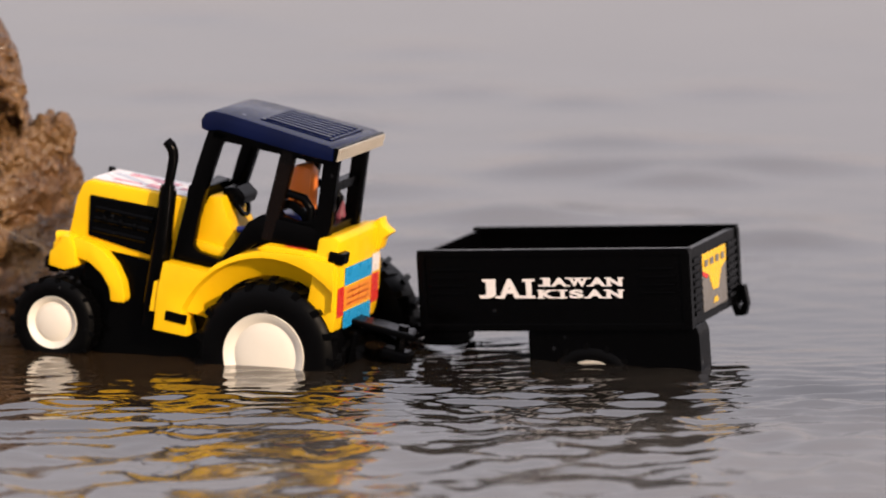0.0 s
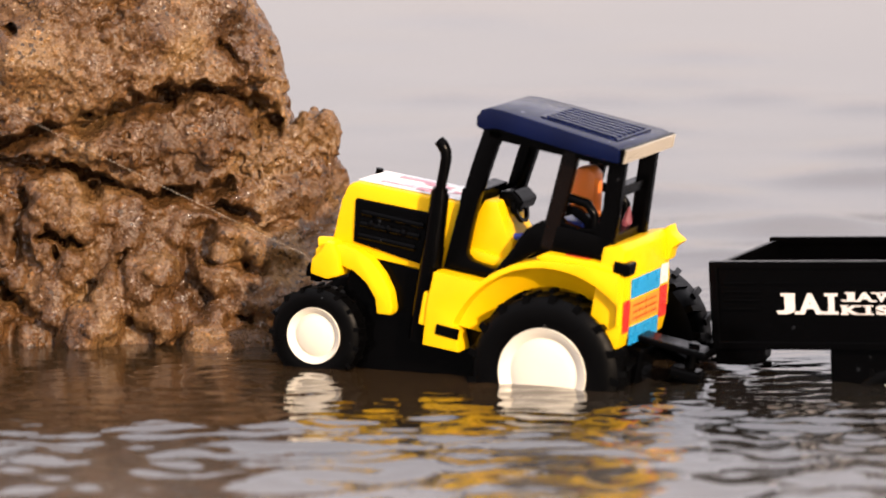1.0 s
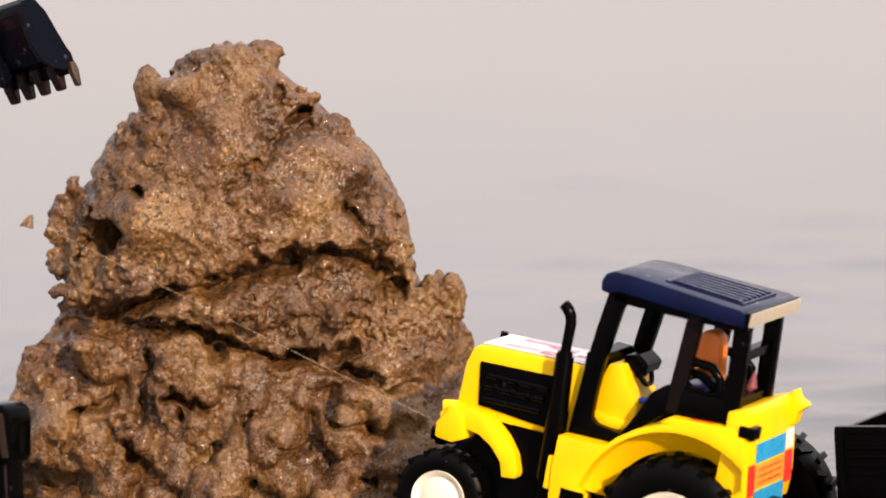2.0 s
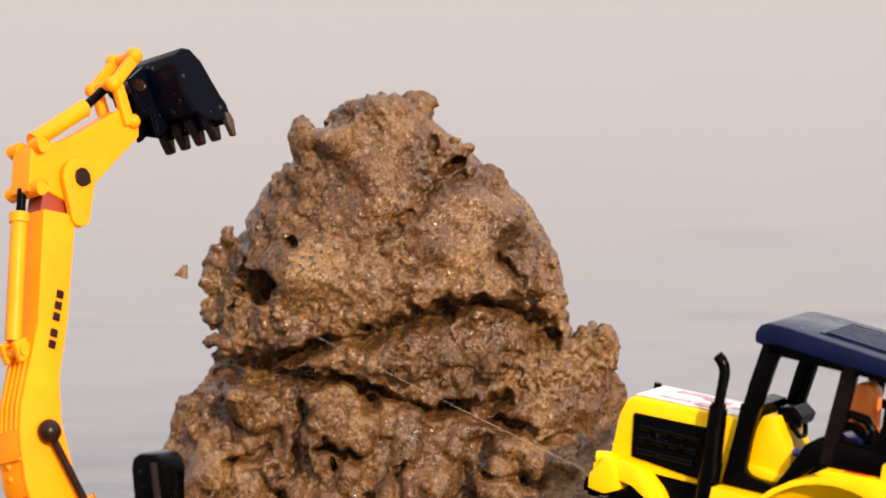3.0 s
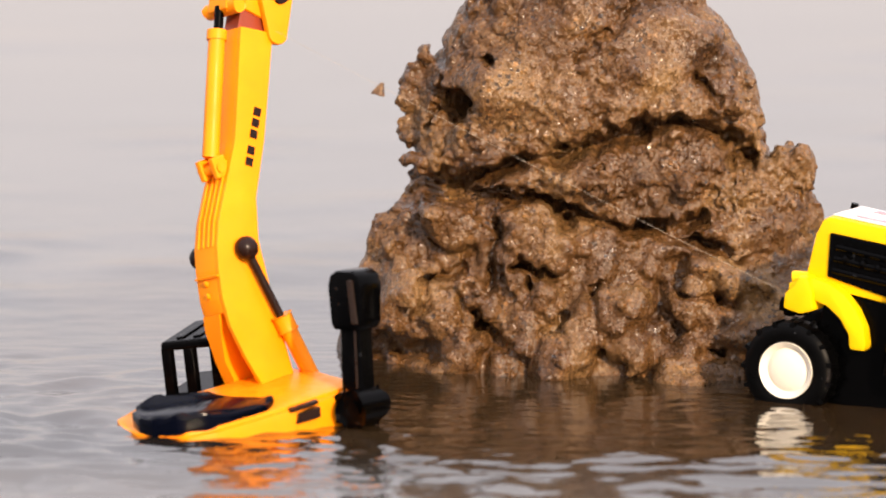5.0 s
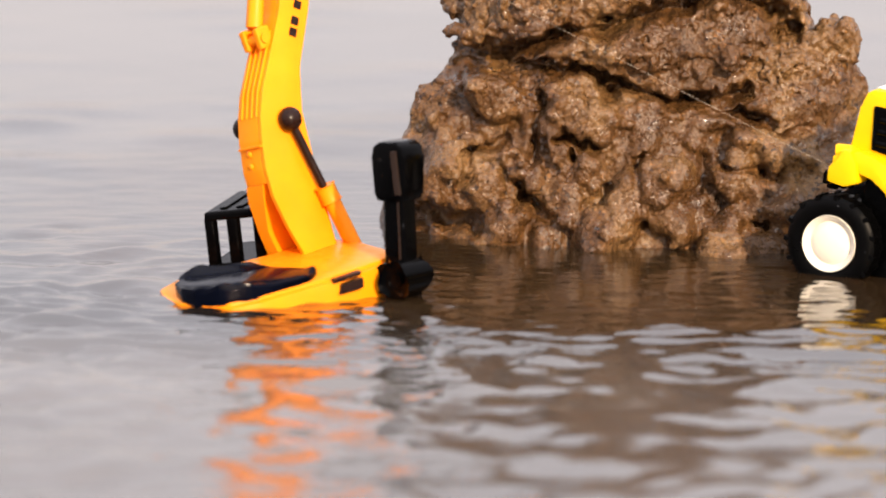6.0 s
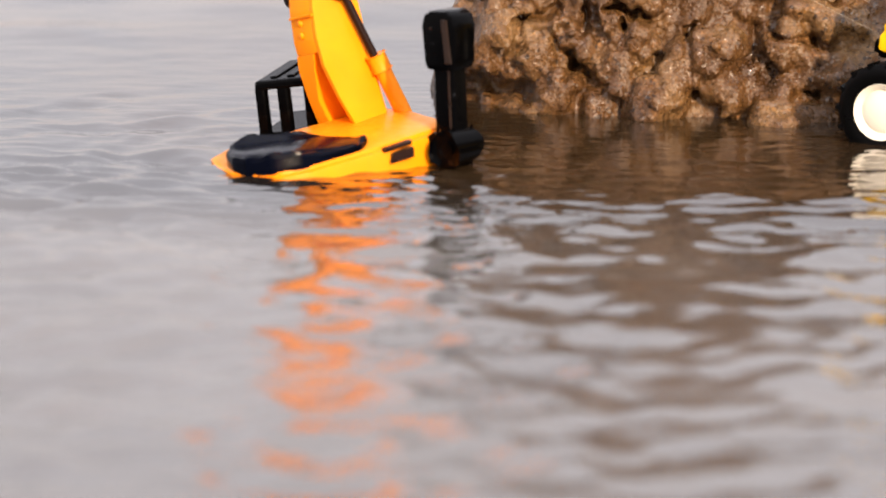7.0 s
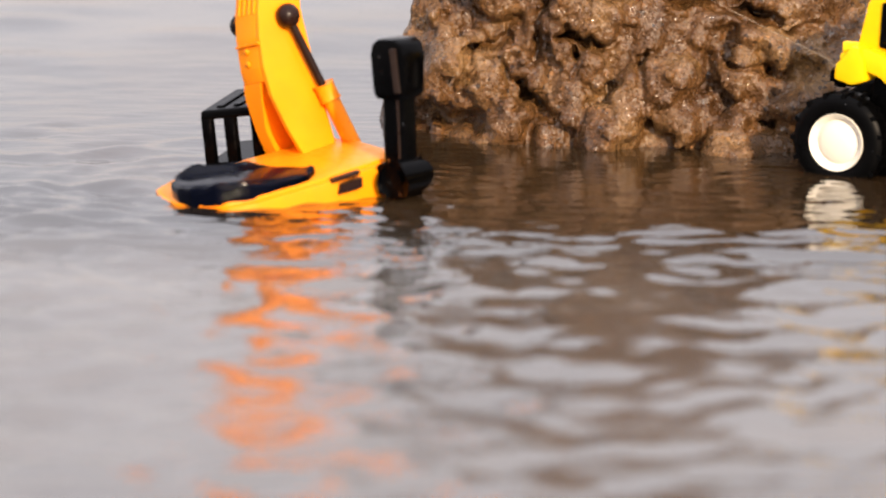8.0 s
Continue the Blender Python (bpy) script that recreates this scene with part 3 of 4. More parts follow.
    for x, y, z, r in ((-31, -11, 87.5, 9.0), (-39, -12, 81, 10.5), (-35, -6, 72, 11), (-28, -4, 62, 11), (-198, -4, 123, 7), (-199, -5, 114, 7), (-192, -5, 132, 6), (-198, -4, 100, 8),
                       (-143, -3, 186, 5), (-117, -5, 187, 5), (-127, -4, 186, 8), (-96, -18, 169, 6), (-89, -20, 164, 5.5), (-26, -44, 0, 17), (-70, -60, -6, 20)):
        dollop(x, y, z, r, r, r, 2.6)
    # a pea of sand stuck to the shoulder
    dollop(-158, -6, 180.5, 3.9, 3.9, 3.9, 0.5)
    # the two broad masses of the upper heap
    for x, z, rx, rz, proud in ((-128, 158, 30, 34, 5.5), (-88, 134, 27, 26, 6), (-150, 116, 34, 20, 6), (-84, 116, 34, 12, 7), (-121, 178, 15, 18, 4)):
        dollop(x, front(x, z) + 16 - proud, z, rx, 16, rz, 5.0)

    # ledges, cracks and holes bite into the front
    X2, Z2 = np.meshgrid(xs, zs, indexing="ij")
    wx = 3.4 * lattice_noise(X2, 0 * X2, Z2, 10.0, 5) + 2.2 * lattice_noise(X2, 0 * X2, Z2, 3.6, 6)
    wz = 3.4 * lattice_noise(X2, 0 * X2, Z2, 10.0, 7) + 2.2 * lattice_noise(X2, 0 * X2, Z2, 3.6, 8)
    cut_by = np.zeros_like(X2)

    def away(points):
        best = np.full(X2.shape, 1e9)
        for (ax, az), (bx, bz) in zip(points, points[1:]):
            dx, dz = bx - ax, bz - az
            t = np.clip(((X2 + wx - ax) * dx + (Z2 + wz - az) * dz) / (dx * dx + dz * dz), 0, 1)
            best = np.minimum(best, np.hypot(X2 + wx - ax - t * dx, Z2 + wz - az - t * dz))
        return best
    uneven = 0.8 + 0.7 * lattice_noise(X2, 0 * X2, Z2, 14.0, 9)
    for points, wide, bite in (
            # long ledges
            (((-198, 80), (-176, 79), (-160, 86), (-145, 92), (-126, 92), (-113, 99), (-95, 106), (-76, 109), (-62, 104), (-49, 98)), 3.0, 17),
            (((-203, 73), (-185, 73), (-160, 75), (-141, 74), (-128, 67), (-111, 63), (-94, 63), (-80, 64), (-69, 63)), 2.8, 15),
            (((-94, 63), (-76, 56), (-56, 50), (-40, 50)), 2.2, 9), (((-230, 9), (-205, 8), (-186, 4)), 6.0, 13),
            # cracks
            (((-125, 134), (-113, 145), (-98, 155), (-90, 160)), 2.4, 6), (((-101, 178), (-98, 170)), 2.2, 5),
            (((-158, 62), (-158, 42), (-169, 24), (-160, 19)), 3.0, 6), (((-150, 46), (-138, 43), (-128, 41)), 2.2, 6), (((-113, 36), (-115, 22), (-112, 10)), 2.4, 4),
            (((-88, 40), (-86, 24)), 3.0, 4), (((-78, 34), (-58, 32)), 2.0, 4), (((-190, 38), (-176, 42), (-170, 50)), 1.8, 4), (((-71, 128), (-62, 118)), 1.8, 5)):
        cut_by += bite * np.clip(uneven, 0.2, 1.3) * np.exp(-(away(points) / wide) ** 2)
    pits = np.zeros_like(X2)
    for x, z, r, bite in ((-96, 165, 3.4, 14), (-163, 135, 2.8, 7), (-51, 91, 4.5, 22), (-178, 79, 6, 12), (-131, 93, 6, 8), (-95, 109, 4, 8),
                          (-186, 133, 4, 8), (-83, 44, 9, 5), (-141, 37, 3, 8), (-168, 21, 4, 9)):
        pits += bite * np.exp(-(np.hypot(X2 + wx - x, Z2 + wz - z) / r) ** 4)
    # the cave under the shoulder runs inwards away from the light
    hollow = 40 * np.exp(-(np.hypot(X2 + wx + 180, 1.2 * (Z2 + wz - 115)) / 9.5) ** 4) + 16 * np.exp(-(np.hypot(X2 + wx + 194, Z2 + wz - 107) / 4.0) ** 4)
    face, inner = np.clip((-3 - ys) / 7, 0, 1), np.clip((5 - ys) / 7, 0, 1)
    for j in range(len(ys)):
        if inner[j] > 0:
            F[:, j, :] += face[j] * cut_by + inner[j] * (pits + np.roll(hollow, int(0.7 * max(0, ys[j] + 27) / STEP), axis=0))
    # granular relief on the surface only
    band = np.argwhere(np.abs(F) < 7)
    bx, by, bz = xs[band[:, 0]], ys[band[:, 1]], zs[band[:, 2]]
    # smooth, runny folds near the water, a crumbly crust above them
    crust = np.clip((bz - 52 + 8 * lattice_noise(bx, by, bz, 24.0, 16)) / 18, 0, 1) * np.interp(bz, [60, 95, 118], [1.0, 0.9, 0.3])
    rel = (1.5 + 0.5 * crust) * lattice_noise(bx, by, bz, 13.0, 11) + (0.75 + 0.6 * crust) * lattice_noise(bx, by, bz, 6.0, 12)
    rel += (0.4 + 1.2 * crust) * lattice_noise(bx, by, bz, 3.2, 13) + (0.3 + 0.75 * crust) * lattice_noise(bx, by, bz, 1.7, 15)
    pit = lattice_noise(bx, by, bz, 4.5, 14)
    rel += (1.0 + 2.4 * crust) * np.clip(pit - 0.45, 0, 1)
    F[tuple(band.T)] += rel
    F[:, :, 0] = np.maximum(F[:, :, 0], 0.5)
    verts, quads = net_surface(F, (xs[0], ys[0], zs[0]), STEP)
    # keep the heap itself, without loose crumbs in the air
    mark = np.arange(len(verts))
    for _ in range(60):
        was = mark.copy()
        least = mark[quads].min(1)
        for k in range(4):
            np.minimum.at(mark, quads[:, k], least)
        mark = mark[mark[mark]]
        if np.array_equal(was, mark):
            break
    main = mark == np.bincount(mark).argmax()
    quads = (np.cumsum(main) - 1)[quads[main[quads[:, 0]]]]
    verts = verts[main]
    me = bpy.data.meshes.new("sand_mound")
    me.from_pydata((verts * 0.001).tolist(), [], quads.tolist())
    me.materials.append(SAND)
    me.shade_smooth()
    mound = new("sand_mound", me)
    mound.location = (0, MOUND_Y, 0)
    tagged(mound, "tall lumpy mound of wet brown sand standing in shallow water", "sand mound")


build_mound()

# ---------------------------------------------------------------- wheels


def add_wheel(parent, x, y0, y1, z, tyre_r, rim_r, lugs, near=True):
    """A moulded wheel between y0 (outer face) and y1: hub, tyre with lugs, dished rim."""
    s = 1 if y1 > y0 else -1
    w = abs(y1 - y0)
    place = Matrix.Translation((x, y0, z)) @ Matrix.Diagonal((1, s, 1, 1))
    hub = part("wheel", lathe([(0, w * 0.3), (rim_r * 0.95, w * 0.3), (rim_r * 0.95, w * 0.9), (0, w * 0.9)], 28), BLACK, parent, at=place.copy())
    t = tyre_r
    tyre = lathe([(rim_r * 0.98, w * 0.95), (rim_r * 0.98, 1.0), (rim_r * 1.06, 0.2), (t * 0.80, 0.0), (t * 0.90, w * 0.05), (t * 0.955, w * 0.14),
                  (t * 0.965, w * 0.5), (t * 0.955, w * 0.86), (t * 0.9, w * 0.96), (t * 0.75, w), (rim_r * 0.98, w * 0.95)], 56)
    part("tyre", tyre, RUBBER, hub, "black chunky toy tyre", smooth=True, at=place.copy())
    shared = []
    for side in (0, 1):
        ya, yb = (w * 0.04, w * 0.52) if side == 0 else (w * 0.48, w * 0.96)
        b = box(-t * 0.048, t * 0.048, ya, yb, t * 0.88, t * 1.0, 0.0)
        for v in b.verts:
            v.co.x += (0.2 if side == 0 else -0.2) * (v.co.y - w * 0.5)
            if v.co.z > t * 0.95:
                v.co.x *= 0.8
        b.transform(Matrix.Scale(0.001, 4))
        me = bpy.data.meshes.new("tread_lug")
        b.to_mesh(me)
        b.free()
        me.materials.append(RUBBER)
        shared.append(me)
    at_m = Matrix.Translation(place.translation * 0.001) @ place.to_3x3().to_4x4()
    for k in range(lugs * 2):
        lug = new("tread_lug", shared[k % 2])
        lug.parent = hub
        lug.matrix_basis = at_m @ Matrix.Rotation(math.pi * k / lugs, 4, "Y")
    rim = lathe([(0, 0.3), (rim_r * 0.30, 0.5), (rim_r * 0.55, 1.0), (rim_r * 0.70, 1.7), (rim_r * 0.76, 2.3), (rim_r * 0.80, 1.9), (rim_r * 0.86, 0.8),
                 (rim_r * 0.92, 0.3), (rim_r * 0.99, -0.3), (rim_r * 1.0, 1.0), (rim_r * 0.97, w * 0.35), (0, w * 0.35)], 44)
    part("rim", rim, WHITE, hub, "white dished plastic rim", smooth=True, at=place.copy())
    return hub


# ---------------------------------------------------------------- tractor


def build_tractor():
    tr = thing("toy_tractor", pose(0.0634, -0.0102, 0.0071, 0, 11, -23),
               "yellow plastic toy tractor with navy cab roof, nose up in water", "toy tractor")
    part("chassis", prism([(-98, -6), (-96, 24), (-50, 26), (24, 26), (26, -2), (12, -20), (-40, -34), (-84, -30)], 14, 50, 1.0), BLACK, tr)
    part("front_axle", rod((-103.5, 8, -13.4), (-103.5, 58, -13.4), 4), BLACK, tr)
    part("rear_axle", rod((1, 8, -2), (4, 90, -2), 5), BLACK, tr)
    for x, y0, y1 in ((0, 0, 23), (9, 98, 75)):
        add_wheel(tr, x, y0, y1, -2.0 if x == 0 else 2.0, 33.4, 19.2, 17)
    for y0, y1 in ((4, 19), (62, 47)):
        add_wheel(tr, -103.5, y0, y1, -13.4, 20.8, 12.0, 15)
    # hood and nose
    hood = part("hood", prism([(-107, 22), (-106, 44), (-104, 51), (-101, 53), (-80, 54.2), (-50, 55.8), (-50, 22)], 14, 50, 1.6), YELLOW, tr, smooth=True)
    part("grille", prism([(-99.4, 46.5), (-58.0, 48.9), (-61.0, 25.8), (-97.0, 28.0)], 13.0, 16, 0.8), WET_BLACK, hood, "glossy black engine grille")
    for k in range(3):
        z = 31.5 + k * 5
        part("engine_rib", rod((-95, 13.1, z), (-69 + k, 13.1, z + 0.9), 1.5, n=10), WET_BLACK, hood)
    for x in (-90, -82, -75):
        part("engine_bolt", ball((x, 12.6, 37.5), 1.8, n=12), WET_BLACK, hood)
    part("hood_sticker", prism([(-101, 53.35), (-80, 54.55), (-54, 56.0), (-54, 56.2), (-80, 54.8), (-101, 53.6)], 17, 47, 0), PAPER_WHITE, hood, "white sticker with faint pink markings")
    for x, y, w, l in ((-70, 20, 7, 13), (-72, 34, 6, 12), (-86, 22, 3, 14), (-84, 38, 4, 15), (-60, 28, 5, 6)):
        part("sticker_mark", prism([(x - l / 2, 54.95 + (x + 72) * 0.056), (x + l / 2, 55.0 + (x + l / 2 + 72) * 0.056), (x + l / 2, 55.25 + (x + l / 2 + 72) * 0.056), (x - l / 2, 55.2 + (x + 72) * 0.056)], y, y + w, 0), PAPER_PINK, hood)
    part("hood_cap", rod((-103, 44, 52), (-103, 44, 54.6), 1.6), BLACK, hood)
    part("bumper", prism([(-111, 11.5), (-111.5, 18), (-108.5, 22), (-106.5, 27), (-102.5, 27), (-99.5, 22), (-97, 14), (-103, 11)], 6, 58, 1.6), YELLOW, tr, smooth=True)
    part("headlamp", rod((-110.5, 12, 24), (-105, 12, 25), 3.2, r=0.8), YELLOW, tr)
    part("headlamp", rod((-110.5, 52, 24), (-105, 52, 25), 3.2, r=0.8), YELLOW, tr)
    part("front_hook", joined(box(-121, -110, 26, 38, 5, 11, 1.2), rod((-118, 32, 3), (-118, 32, 13), 2.6)), BLACK, tr)
    fender = [(-109, 23), (-104, 25.5), (-97, 27.5), (-91, 27), (-84, 24.5), (-77.5, 19.5), (-72.5, 13), (-70, 6), (-70.5, 3.5), (-76.8, 2.6), (-78.5, 8.5), (-83.5, 14), (-90, 17.6), (-100, 19), (-108, 17)]
    for y0, y1 in ((8, 17), (47, 56)):
        part("front_fender", prism([(x - 2.2, z - 0.6) for x, z in fender], y0, y1, 1.0), YELLOW, tr, smooth=True)
    # exhaust
    ex = part("exhaust_base", joined(rod((-59, 10, -4), (-60, 10, 36), 4.6, n=18), rod((-60, 10, 34), (-61.5, 10, 58.5), 4.3, 3.9, 18, 0.6), rod((-61.6, 10, 58), (-61.8, 10, 60.5), 3.2, n=16)), BLACK, tr, smooth=True)
    part("exhaust_pipe", tube([(-61.8, 10, 59), (-61.6, 10, 66), (-61.6, 10, 73), (-62.4, 10, 76), (-64.2, 10, 78.4), (-66.2, 10, 79.8)], [2.2, 2.2, 2.3, 2.4, 2.5, 2.3], 14), BLACK, ex, smooth=True)
    # step and rear fender faces, one each side
    arch = [(43.8 * math.cos(radians(a)), 43.8 * math.sin(radians(a)) - 2) for a in range(166, 46, -8)]
    face = [(-54.8, 27.5), (-55.2, 14), (-54, -3.6), (-37.8, -2.8)] + arch + [(27, 25), (25.5, 38), (23.5, 46), (10, 46.5), (-2, 45), (-13, 42.8), (-22, 38.8), (-29.5, 33.4), (-34.5, 28.2)]
    for y0, y1 in ((1.5, 20), (46, 64.5)):
        near = y0 < 20
        fd = part("rear_fender", prism(face, y0, y1, 1.0), YELLOW, tr, smooth=True)
        ya, yb = (y0 - 0.4, y0 + 1) if near else (y1 - 1, y1 + 0.4)
        part("step_slot", box(-49.6, -39.2, ya, yb, 2.0, 6.6, 0.5), BLACK, fd)
        part("step_tab", box(-58, -53, y0 + 1, y0 + 8, 4, 18, 0.8), YELLOW, fd)
        part("fender_lip", prism([(-14, 43.5), (-10, 46.6), (14, 48.4), (22, 48.0), (25, 44), (22, 42), (0, 42)], y0 + 3, y1 - 1, 0.9), YELLOW, fd, smooth=True)
        part("fender_sticker", prism([(-2, 47.5), (9, 48.3), (9, 48.5), (-2, 47.7)], y0 + 5.5, y0 + 6.8, 0), PAPER_RED, fd)
        # sloping inner lip of the wheel arch
        lip = bmesh.new()
        ring = []
        for a in range(168, 53, -4):
            c, sn = math.cos(radians(a)), math.sin(radians(a))
            row = []
            for r_, y_ in ((44.0, 2.0), (43.6, 2.8), (42.8, 7.0), (34.4, 13.0), (34.4, 20.0), (44.2, 20.0)):
                row.append(lip.verts.new((r_ * c, y0 - 1.5 + y_ if near else y1 + 1.5 - y_, r_ * sn - 2)))
            ring.append(row)
        for p_, q_ in zip(ring, ring[1:]):
            for k in range(6):
                lip.faces.new((p_[k], q_[k], q_[(k + 1) % 6], p_[(k + 1) % 6]))
        lip.faces.new(ring[0])
        lip.faces.new(list(reversed(ring[-1])))
        part("arch_lip", lip, YELLOW, fd, smooth=True)
    # floor, dash and seat
    part("cab_floor", box(-50, 24, 20, 46, 22, 33, 1.0), YELLOW, tr)
    part("dashboard", prism([(-48, 32), (-47.5, 50), (-45, 58.5), (-39, 59.5), (-34, 50), (-29, 44), (-29, 38), (-31, 32)], 18, 46, 1.4), YELLOW, tr, smooth=True)
    st = part("steering_wheel", lathe([(5.6, -0.9), (7.0, -0.9), (7.0, 0.9), (5.6, 0.9), (5.6, -0.9)], 26), BLACK, tr, at=Matrix.Translation((-33.5, 31, 57)) @ Matrix.Rotation(radians(62), 4, "Y") @ Matrix.Rotation(radians(90), 4, "X"))
    part("steering_column", joined(rod((-33.5, 31, 57), (-42, 31, 51), 2.4), bar((-33.5, 25, 57), (-33.5, 37, 57), 2.2, 2.2, 0.3, (0, 0, 1))), BLACK, st)
    part("control_box", prism([(-42, 57), (-41, 62.5), (-35.5, 64), (-30.5, 60.5), (-31.5, 56)], 25, 43, 1.3), BLACK, tr)
    part("dash_ledge", prism([(-49, 33), (-49, 38), (-30, 37.5), (-27, 33)], 15.6, 30, 1.2), YELLOW, tr, smooth=True)
    part("lever", rod((-30, 22, 46), (-20, 22, 49), 1.4), BLUE, tr)
    seat = part("seat_base", box(-20, 6, 22, 42, 42, 56, 2.0), BLACK, tr)
    part("seat_cushion", box(-13, -3, 24, 40, 55.5, 58, 1.0), BLUE, seat, "dark blue cushion")
    part("seat_back", prism([(-10, 60), (-12, 76), (-10, 80.5), (-5, 81.5), (-1.5, 79), (1, 60)], 25, 36, 2.2), SEAT_ORANGE, seat, "orange seat back", smooth=True)
    part("seat_arm", prism([(-16, 62), (-15, 66), (-4, 66), (4, 62), (8, 54), (4, 54), (0, 60), (-6, 62.5)], 16, 20, 0.8), BLACK, seat)
    # cab frame, both sides
    for y in (13.0, 50.5):
        post = 0 if y < 20 else 5
        side = part("cab_side_frame", prism([(-54.5, 28), (-53.6, 42), (-52.6 + post, 55), (-50.6 + post, 73), (-48.0 + post, 90), (-37.5 + post, 90), (-41.0 + post, 84), (-42.5 + post, 74), (-44.5 + post, 60), (-45.5, 47), (-45.6, 36), (-43, 34), (-32, 33), (-28, 40), (-22, 53), (-16, 58), (12.5, 58), (14.5, 46), (-16, 44.5), (-24, 37), (-29, 28.5)], y - 2.5, y + 2.5, 0.9), BLACK, tr, smooth=True)
        part("pillar", bar((-12.0, y, 46), (-9.2, y, 90), 7.0, 5.2, 1.4), SMOKE_BLACK, side, "brownish glossy middle pillar")
        part("pillar", bar((13.5, y, 44), (11, y, 92), 7.2, 5.6, 1.4), BLACK, side)
        part("top_rail", bar((-46, y, 88.5), (11, y, 89.5), 5.5, 5, 0.8), BLACK, side)
        # rounded lower corner and hand rail of the side window
        part("window_bar", tube([(-12, y + 1, 67), (-6, y + 1, 69.5), (1, y + 1, 69), (5, y + 1, 65), (6.5, y + 1, 56)], [2.0] * 5, 10), BLACK, side, smooth=True)
        part("window_corner", prism([(-9, 58), (-9, 62), (-6, 59.5), (0, 58.6), (6, 60), (9.5, 64), (9.5, 58)], y - 2.2, y + 2.2, 0.5), BLACK, side)
    back = part("cab_rear_frame", box(8.5, 14.5, 13, 50.5, 46, 59, 0.8), BLACK, tr)
    part("rear_bar", bar((10.5, 13, 76), (10.5, 50.5, 76), 5.0, 4.4, 0.6, (0, 0, 1)), BLACK, back)
    part("rear_top_bar", bar((9, 13, 90), (9, 50.5, 90), 4, 4, 0.6, (0, 0, 1)), BLACK, back)
    part("rear_reflector", joined(box(9.8, 12, 36, 42, 56, 61, 0.8), rod((11, 39, 60), (11, 39, 67), 2.4, 0.4, 8)), DULL_RED, back, "small dull red reflector")
    front = part("windscreen_frame", box(-48, -42, 14, 49.5, 85, 91, 0.8), BLACK, tr)
    part("windscreen_sill", box(-54, -47, 14, 49.5, 55, 62, 0.8), BLACK, front)
    # roof
    def narrowed(bm):
        for v in bm.verts:
            k = min(1.0, max(0.0, (15 - v.co.x) / 66)) * 0.26
            v.co.y = 32 + (v.co.y - 32) * (1 - k)
        return bm
    roof = part("roof", narrowed(prism([(-51, 89.5), (-51.6, 93.5), (-50, 97.0), (-46.5, 98.8), (-40, 99.2), (-30, 99.0), (11.5, 97.6), (14.6, 96.8), (15.4, 90.8), (0, 90.3), (-42, 90.8), (-48, 89)], 0.5, 63.5, 1.3)), NAVY, tr, "navy moulded roof", smooth=True)
    panel = part("roof_panel", narrowed(prism([(-26, 98.4), (9.5, 97.4), (9.5, 98.3), (-26, 99.5)], 11, 53, 0.2)), NAVY, roof)
    for k in range(7):
        y = 13 + k * 5.7
        part("roof_rib", narrowed(prism([(-24, 99.2), (8, 98.1), (8, 98.9), (-24, 100.1)], y, y + 3.0, 0.3)), NAVY, panel)
    trim = part("roof_trim", prism([(14.2, 91.2), (15.0, 97.2), (16.6, 97.0), (16.4, 91.0)], 1.5, 62.5, 0.2), BLACK, roof, "ribbed pale strip along the roof's rear edge")
    for k in range(20):
        y = 2.6 + k * 3.0
        part("trim_rib", prism([(16.2, 91.2), (16.5, 96.8), (17.5, 96.6), (17.2, 91.2)], y, y + 1.9, 0), GREY_TRIM, trim)
    # rear panel with stickers
    rear = part("rear_panel", prism([(14, 20), (14, 55), (21, 57.5), (23.5, 56), (26, 40), (28.5, 22), (28, 15), (16, 14)], 5, 61, 1.0), YELLOW, tr, smooth=True)

    def sticker(y0, y1, z0, z1, mat, name="sticker"):
        def fx(z):
            return 28.7 - (z - 22) * 0.139
        part(name, prism([(fx(z0), z0), (fx(z1), z1), (fx(z1) + 0.3, z1), (fx(z0) + 0.3, z0)], y0, y1, 0), mat, rear)
    sticker(14, 49, 35, 43, PAPER_BLUE)
    sticker(14, 49, 24.5, 34, PAPER_ORANGE)
    sticker(14, 49, 16, 23.5, PAPER_BLUE)
    sticker(5.5, 13, 22, 35, PAPER_RED)
    sticker(50, 59, 36, 44, PAPER_WHITE)
    sticker(50, 59, 22, 35, PAPER_RED)
    for k in range(3):
        sticker(17, 46, 26 + k * 2.7, 26.8 + k * 2.7, PAPER_RED, "sticker_line")
    part("rear_lamp", joined(prism([(17, 45), (16, 55), (21, 57), (24, 60), (25.5, 56.5), (30.5, 54), (27, 50.5), (26.5, 45)], 56, 65, 1.2)), YELLOW, tr, smooth=True)
    part("rear_lamp", box(20, 27, 4, 14, 45.5, 51, 1.2), BLACK, tr)
    part("hitch", joined(box(24, 60, 25, 39, 15.5, 18.5, 1.0), box(22, 34, 24, 40, -14, 14, 2.0), box(44, 58, 27, 37, 4, 9, 1.5), rod((52, 32, 2), (52, 32, 20), 2.4)), BLACK, tr)
    part("lift_arm", rod((22, 50, 14), (46, 46, 8), 3.0), BLACK, tr)


build_tractor()

# ---------------------------------------------------------------- trolley


